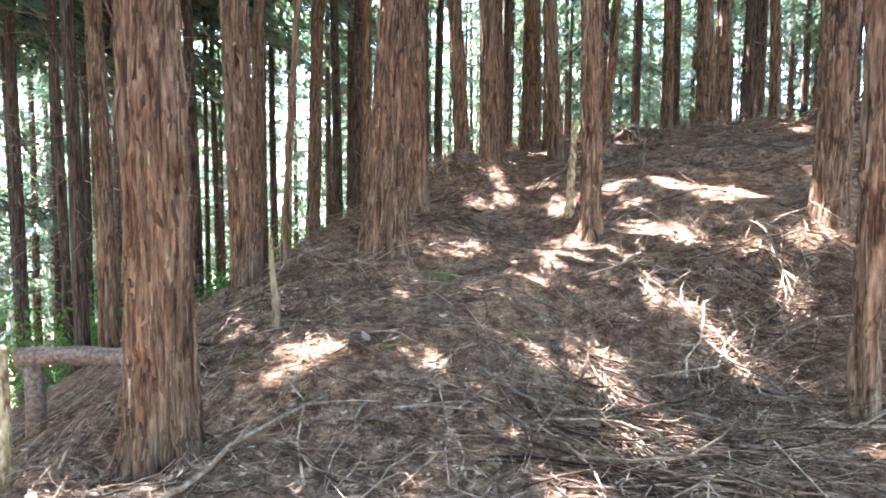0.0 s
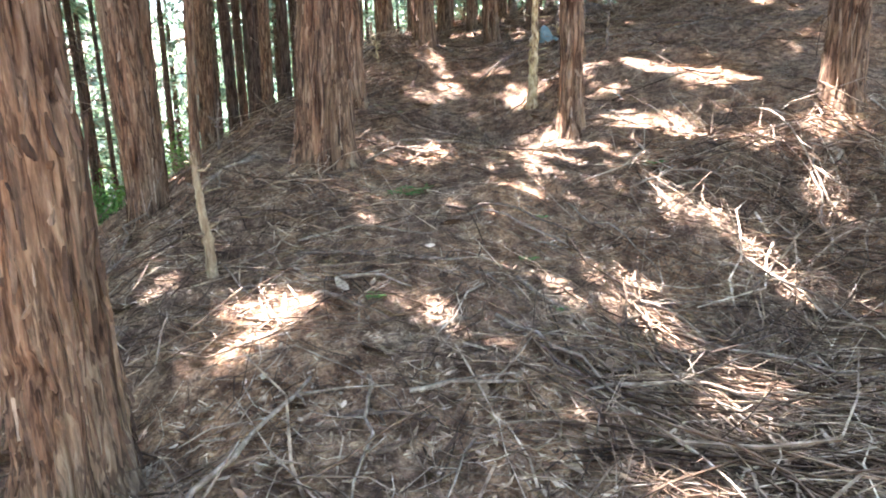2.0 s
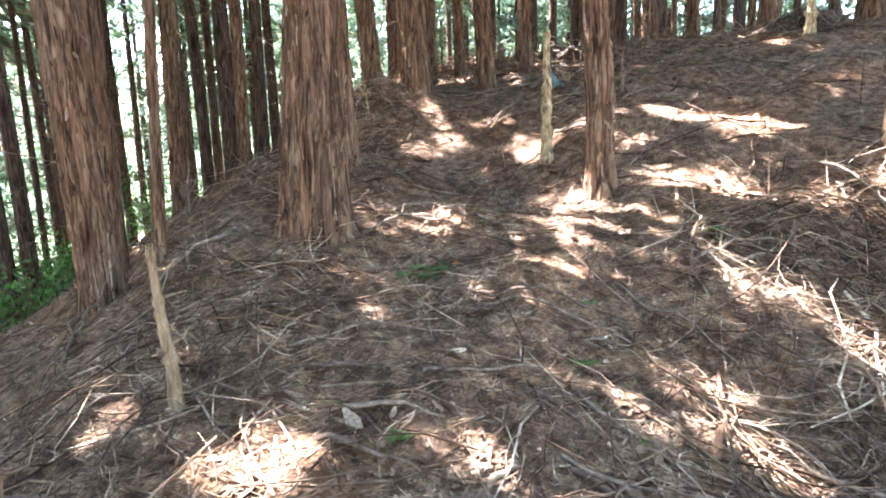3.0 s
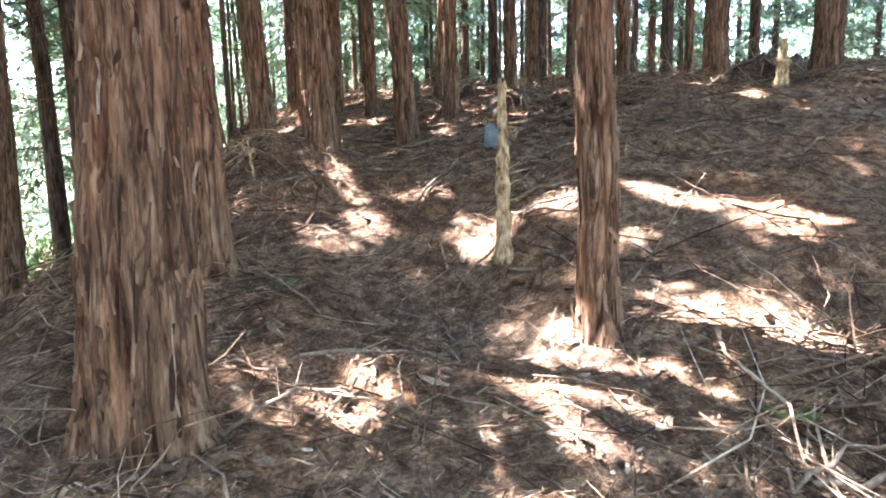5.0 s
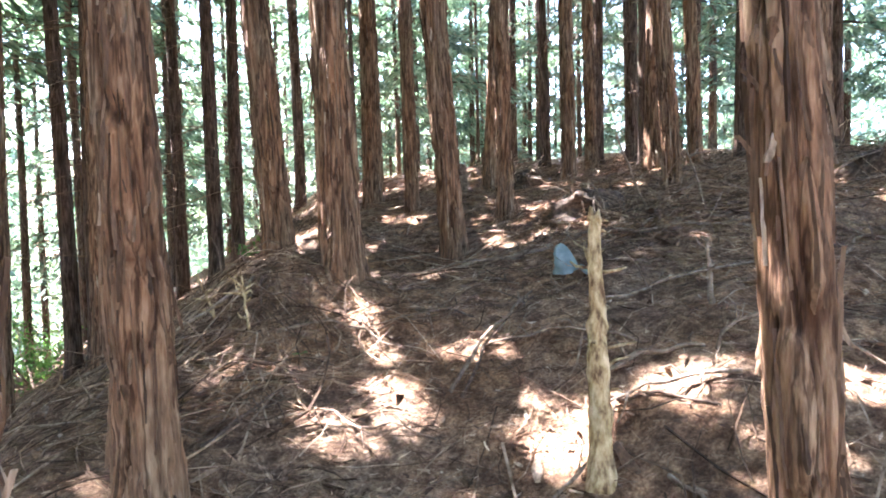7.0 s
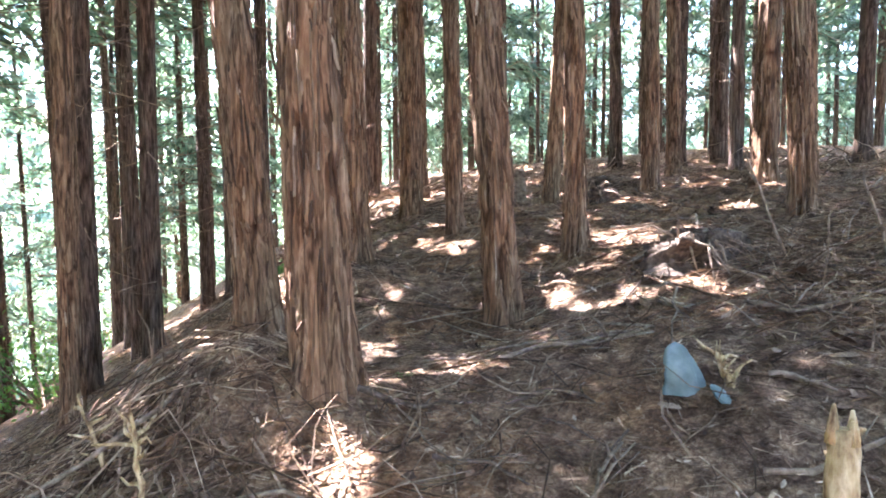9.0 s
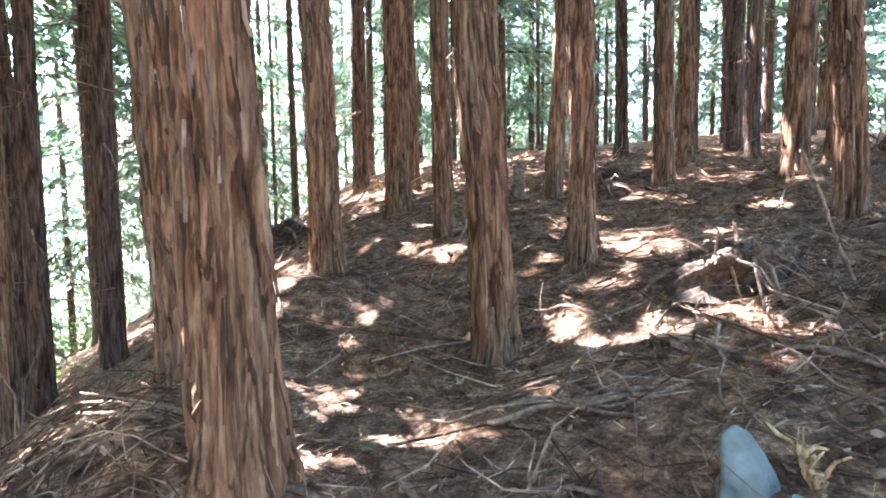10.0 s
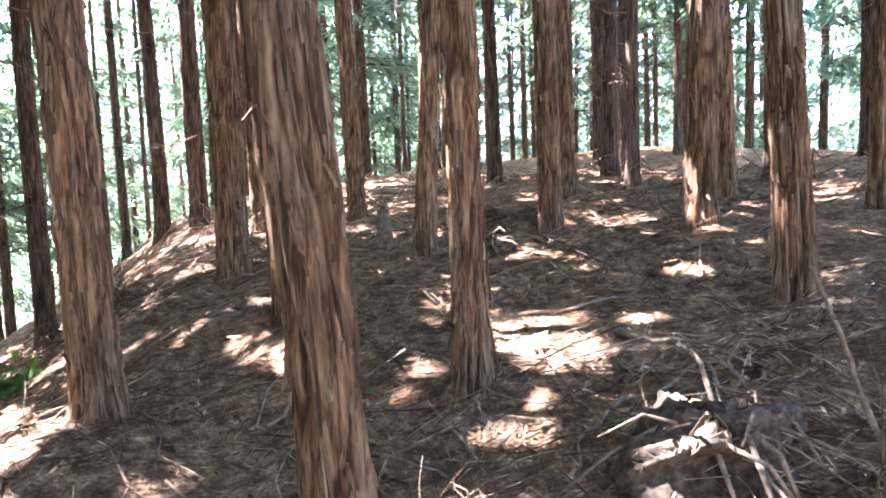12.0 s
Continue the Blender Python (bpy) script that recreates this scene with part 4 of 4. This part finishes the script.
root_mound(2.72, 9.74, 0.33, 0.22, 51, "old uprooted stump with dark hollow and bleached roots", 18, ROOTWOOD)
root_mound(3.55, 12.84, 0.2, 0.16, 52, "small dark rotten stump with torn roots", 8)
root_mound(5.45, 9.3, 0.42, 0.26, 53, "heap of dark rotten wood and branches on the crest", 14)
root_mound(5.95, 9.35, 0.14, 0.24, 54, "dark rotten upright stump end", 3)
root_mound(4.3, 14.4, 0.3, 0.16, 55, "low heap of bleached roots and brush", 16)
root_mound(0.55, 15.6, 0.3, 0.36, 56, "dark upturned root plate at the slope's edge", 8)


# ---- rail, post, plastic ----
def log_rail():
    ob = thing("log_rail", (-2.57, 4.1, gz(-2.57, 4.1)), "round barked log rail on short posts beside the slope", "rail")
    top = 0.44 - gz(-2.57, 4.1)
    p = Pile()
    q = np.linspace(0, 1, 10)
    tube(p, np.stack([-0.08 + 1.22 * q, -0.06 * q, top + 0.02 * np.sin(q * 5)], -1), 0.06 + 0.004 * np.sin(q * 23), 14)
    part("rail", p.mesh("rail", RAILWOOD, True), ob)
    for x, y in ((0.0, 0.0), (1.08, -0.05)):
        g = gz(-2.57 + x, 4.1 + y) - gz(-2.57, 4.1)
        p = Pile()
        tube(p, [(x, y, g - 0.15), (x + 0.01, y, (g + top) / 2), (x, y, top - 0.05)], [0.062, 0.058, 0.055], 12)
        part("post", p.mesh("post", RAILWOOD, True), ob)


log_rail()
post = thing("wooden_post", (-2.15, 3.15, gz(-2.15, 3.15) - 0.1), "short yellowish barkless wooden post", "post")
pp = Pile()
tube(pp, [(0, 0, 0), (0.005, 0, 0.3), (0, 0.005, 0.78), (0, 0.005, 0.8)], [0.05, 0.047, 0.045, 0.035], 14)
part("shaft", pp.mesh("shaft", PALEWOOD, True), post)


def plastic_material():
    m, t, b = material("pale blue plastic", 0.6)
    g = grain(t, coords(t, (9, 9, 9)), 1.0, 4)
    t.links.new(ramp(t, g, [(0.35, (0.09, 0.125, 0.12)), (0.65, (0.2, 0.25, 0.24))]), b.inputs["Base Color"])
    b.inputs["Specular IOR Level"].default_value = 0.45
    bumped(t, b, g, 0.3, 0.02)
    return m


PLASTIC = plastic_material()


def crumpled(x, y, w, h, turn, seed_of, label):
    """A sheet of plastic slumped upright in soft folds, as one closed shell."""
    z = gz(x, y)
    ob = thing("plastic_sheet", (x, y, z - 0.01), label, "plastic", "scraps of plastic", turn=turn)
    n, m = 30, 16
    th, q = np.meshgrid(np.linspace(0, 2 * np.pi, n, endpoint=False), np.linspace(0, 1, m))
    prof = (0.92 - 0.3 * (q - 0.35) ** 2 - 0.2 * q) * np.sqrt(np.clip(1 - q ** 4, 0, 1)) + 0.02
    fold = 1 + 0.26 * value_noise(th * 1.6 + seed_of, q * 2.5) + 0.1 * value_noise(th * 5, q * 8 + seed_of)
    v = np.stack([w / 2 * prof * fold * np.cos(th) - 0.035 * q, 0.2 * w * prof * fold * np.sin(th) + 0.05 * q, h * q], -1)
    p = Pile()
    p.add(v, [(i * n + j, i * n + (j + 1) % n, (i + 1) * n + (j + 1) % n, (i + 1) * n + j) for i in range(m - 1) for j in range(n)])
    part("sheet", p.mesh("sheet", PLASTIC, True), ob)


crumpled(1.95, 8.5, 0.16, 0.19, -15, 3, "pale blue crumpled plastic sheet slumped on the needles")
crumpled(2.03, 8.36, 0.08, 0.06, 20, 9, "small greenish-blue crumpled scrap of plastic")
crumpled(1.9, 6.37, 0.07, 0.04, 50, 14, "tiny pale scrap of plastic in the needles")


# ---- green growth ----
def fern(x, y, size, fronds, seed_of):
    rng = np.random.RandomState(seed_of)
    ob = thing("fern", (x, y, gz(x, y)), "small bright green sprig growing through dead needles", "plant", "green sprigs")
    for k in range(fronds):
        a = k * 6.28 / fronds + rng.rand()
        d = np.array([math.cos(a), math.sin(a), 0])
        s = np.array([-d[1], d[0], 0])
        ln = size * rng.uniform(0.6, 1.1)
        p = Pile()
        q = np.linspace(0, 1, 6)
        line = d * (ln * q)[:, None] + np.array([0, 0, 1]) * (ln * (0.75 * q - 0.6 * q * q))[:, None]
        tube(p, line, 0.002 * (1.2 - q), 3, False)
        for j in np.linspace(0.15, 1, 11):
            c = np.array([np.interp(j, q, line[:, i]) for i in range(3)])
            for sg in (-1, 1):
                e = ln * 0.34 * math.sin(math.pi * (0.12 + j * 0.8))
                tip = c + s * sg * e + d * e * 0.5 + (0, 0, rng.normal(0, 0.15) * e)
                m = (c + tip) / 2
                w = d * e * 0.16
                p.add([c, m - w, tip, m + w], [(0, 1, 2, 3)])
        part("frond", p.mesh("frond", BROADLEAF), ob)


for k, (x, y, s) in enumerate(((-0.02, 5.29, 0.16), (-0.33, 3.99, 0.07), (1.66, 5.28, 0.12), (0.08, 6.97, 0.1), (0.06, 5.35, 0.15), (0.55, 4.45, 0.08),
                               (0.75, 4.85, 0.06), (1.0, 9.3, 0.06), (2.75, 10.15, 0.07), (2.1, 11.3, 0.07), (3.3, 8.1, 0.08), (0.55, 3.95, 0.05), (0.3, 8.2, 0.06))):
    fern(x, y, s, 6, 60 + k)


def shrub(x, y, size, leaves, seed_of, label="leafy bright green shrub on the lower slope", lift=0.0):
    rng = np.random.RandomState(seed_of)
    ob = thing("shrub", (x, y, gz(x, y) - 0.03), label, "shrub", "shrubs of the slope")
    wood_pile, leaf_pile = Pile(), Pile()
    c, g = [], []
    for k in range(9):
        a, up = rng.rand() * 6.28, rng.uniform(0.5, 1.3)
        d = np.array([math.cos(a), math.sin(a), up])
        q = np.linspace(0, 1, 5)
        line = d * (size * 0.6 * q)[:, None] + rng.normal(0, 0.03 * size, (5, 3)) * q[:, None] + (0, 0, lift)
        line[0] = (0, 0, 0)
        tube(wood_pile, line, 0.014 * size * (1.1 - q), 4, False)
        n = leaves // 9
        w = 0.25 + 0.75 * rng.rand(n)
        c.append(np.stack([np.interp(w, q, line[:, i]) for i in range(3)], -1) + rng.normal(0, 0.16 * size, (n, 3)))
    c = np.concatenate(c)
    g = rng.normal(0, 1, c.shape) + (0, 0, -0.3)
    g /= np.linalg.norm(g, axis=1)[:, None]
    s = np.cross(g, rng.normal(0, 1, c.shape))
    s /= np.linalg.norm(s, axis=1)[:, None]
    ln = rng.uniform(0.05, 0.13, (len(c), 1))
    c[:, 2] = np.maximum(c[:, 2], 0.1)
    leaf_pile.add_many(np.stack([c - g * ln * 0.5, c + s * ln * 0.25, c + g * ln * 0.5, c - s * ln * 0.25], 1), [(0, 1, 2, 3)])
    tagged(part("branchwork", wood_pile.mesh("branchwork", DEADWOOD), ob), kind="stuff")
    tagged(part("foliage", leaf_pile.mesh("foliage", BROADLEAF), ob), kind="stuff")


def far_woods(count, seed_of):
    """Woods on the far sides of the valley, too distant to pick trees apart."""
    rng = np.random.RandomState(seed_of)
    n = count // 3
    x = np.concatenate([rng.uniform(-80, -26, n), rng.uniform(-26, 55, n), rng.uniform(30, 70, count - 2 * n)])
    y = np.concatenate([rng.uniform(-30, 90, n), rng.uniform(38, 90, n), rng.uniform(-20, 60, count - 2 * n)])
    base = ground(x, y, False)
    high = rng.uniform(11, 21, count)
    k = 380
    q = rng.rand(count, k) ** 0.8
    a = rng.rand(count, k) * 6.283
    r = 3.0 * (1.05 - q) * rng.rand(count, k) ** 0.5
    c = np.stack([x[:, None] + r * np.cos(a), y[:, None] + r * np.sin(a), base[:, None] + 0.8 + q * high[:, None]], -1).reshape(-1, 3)
    g = rng.normal(0, 1, c.shape)
    g /= np.linalg.norm(g, axis=1)[:, None]
    s = np.cross(g, rng.normal(0, 1, c.shape))
    s /= np.linalg.norm(s, axis=1)[:, None]
    ln = rng.uniform(0.25, 0.8, (len(c), 1))
    p = Pile()
    p.add_many(np.stack([c - g * ln * 0.5, c + s * ln * 0.3, c + g * ln * 0.5, c - s * ln * 0.3], 1), [(0, 1, 2, 3)])
    tagged(new("far_woods", p.mesh("far_woods", FOLIAGE)), "dense green woods on the far hillsides", "woods", kind="stuff")


far_woods(760, 77)
low = random.Random(71)
for k in range(46):
    x, y = low.uniform(-20, -5.0), low.uniform(4, 32)
    shrub(x, y, low.uniform(1.2, 2.6), 700, 400 + k)
for k in range(12):
    x, y = low.uniform(-5, 3.5), low.uniform(24, 34)
    shrub(x, y, low.uniform(1.0, 2.0), 700, 520 + k, "leafy bright green shrub beyond the crest")
for k in range(16):
    shrub(low.uniform(-7.5, -3.4), low.uniform(8.5, 20), low.uniform(0.9, 1.7), 620, 560 + k)
shrub(0.15, 13.7, 0.35, 160, 470, "small green leafy sprig at the slope's edge")
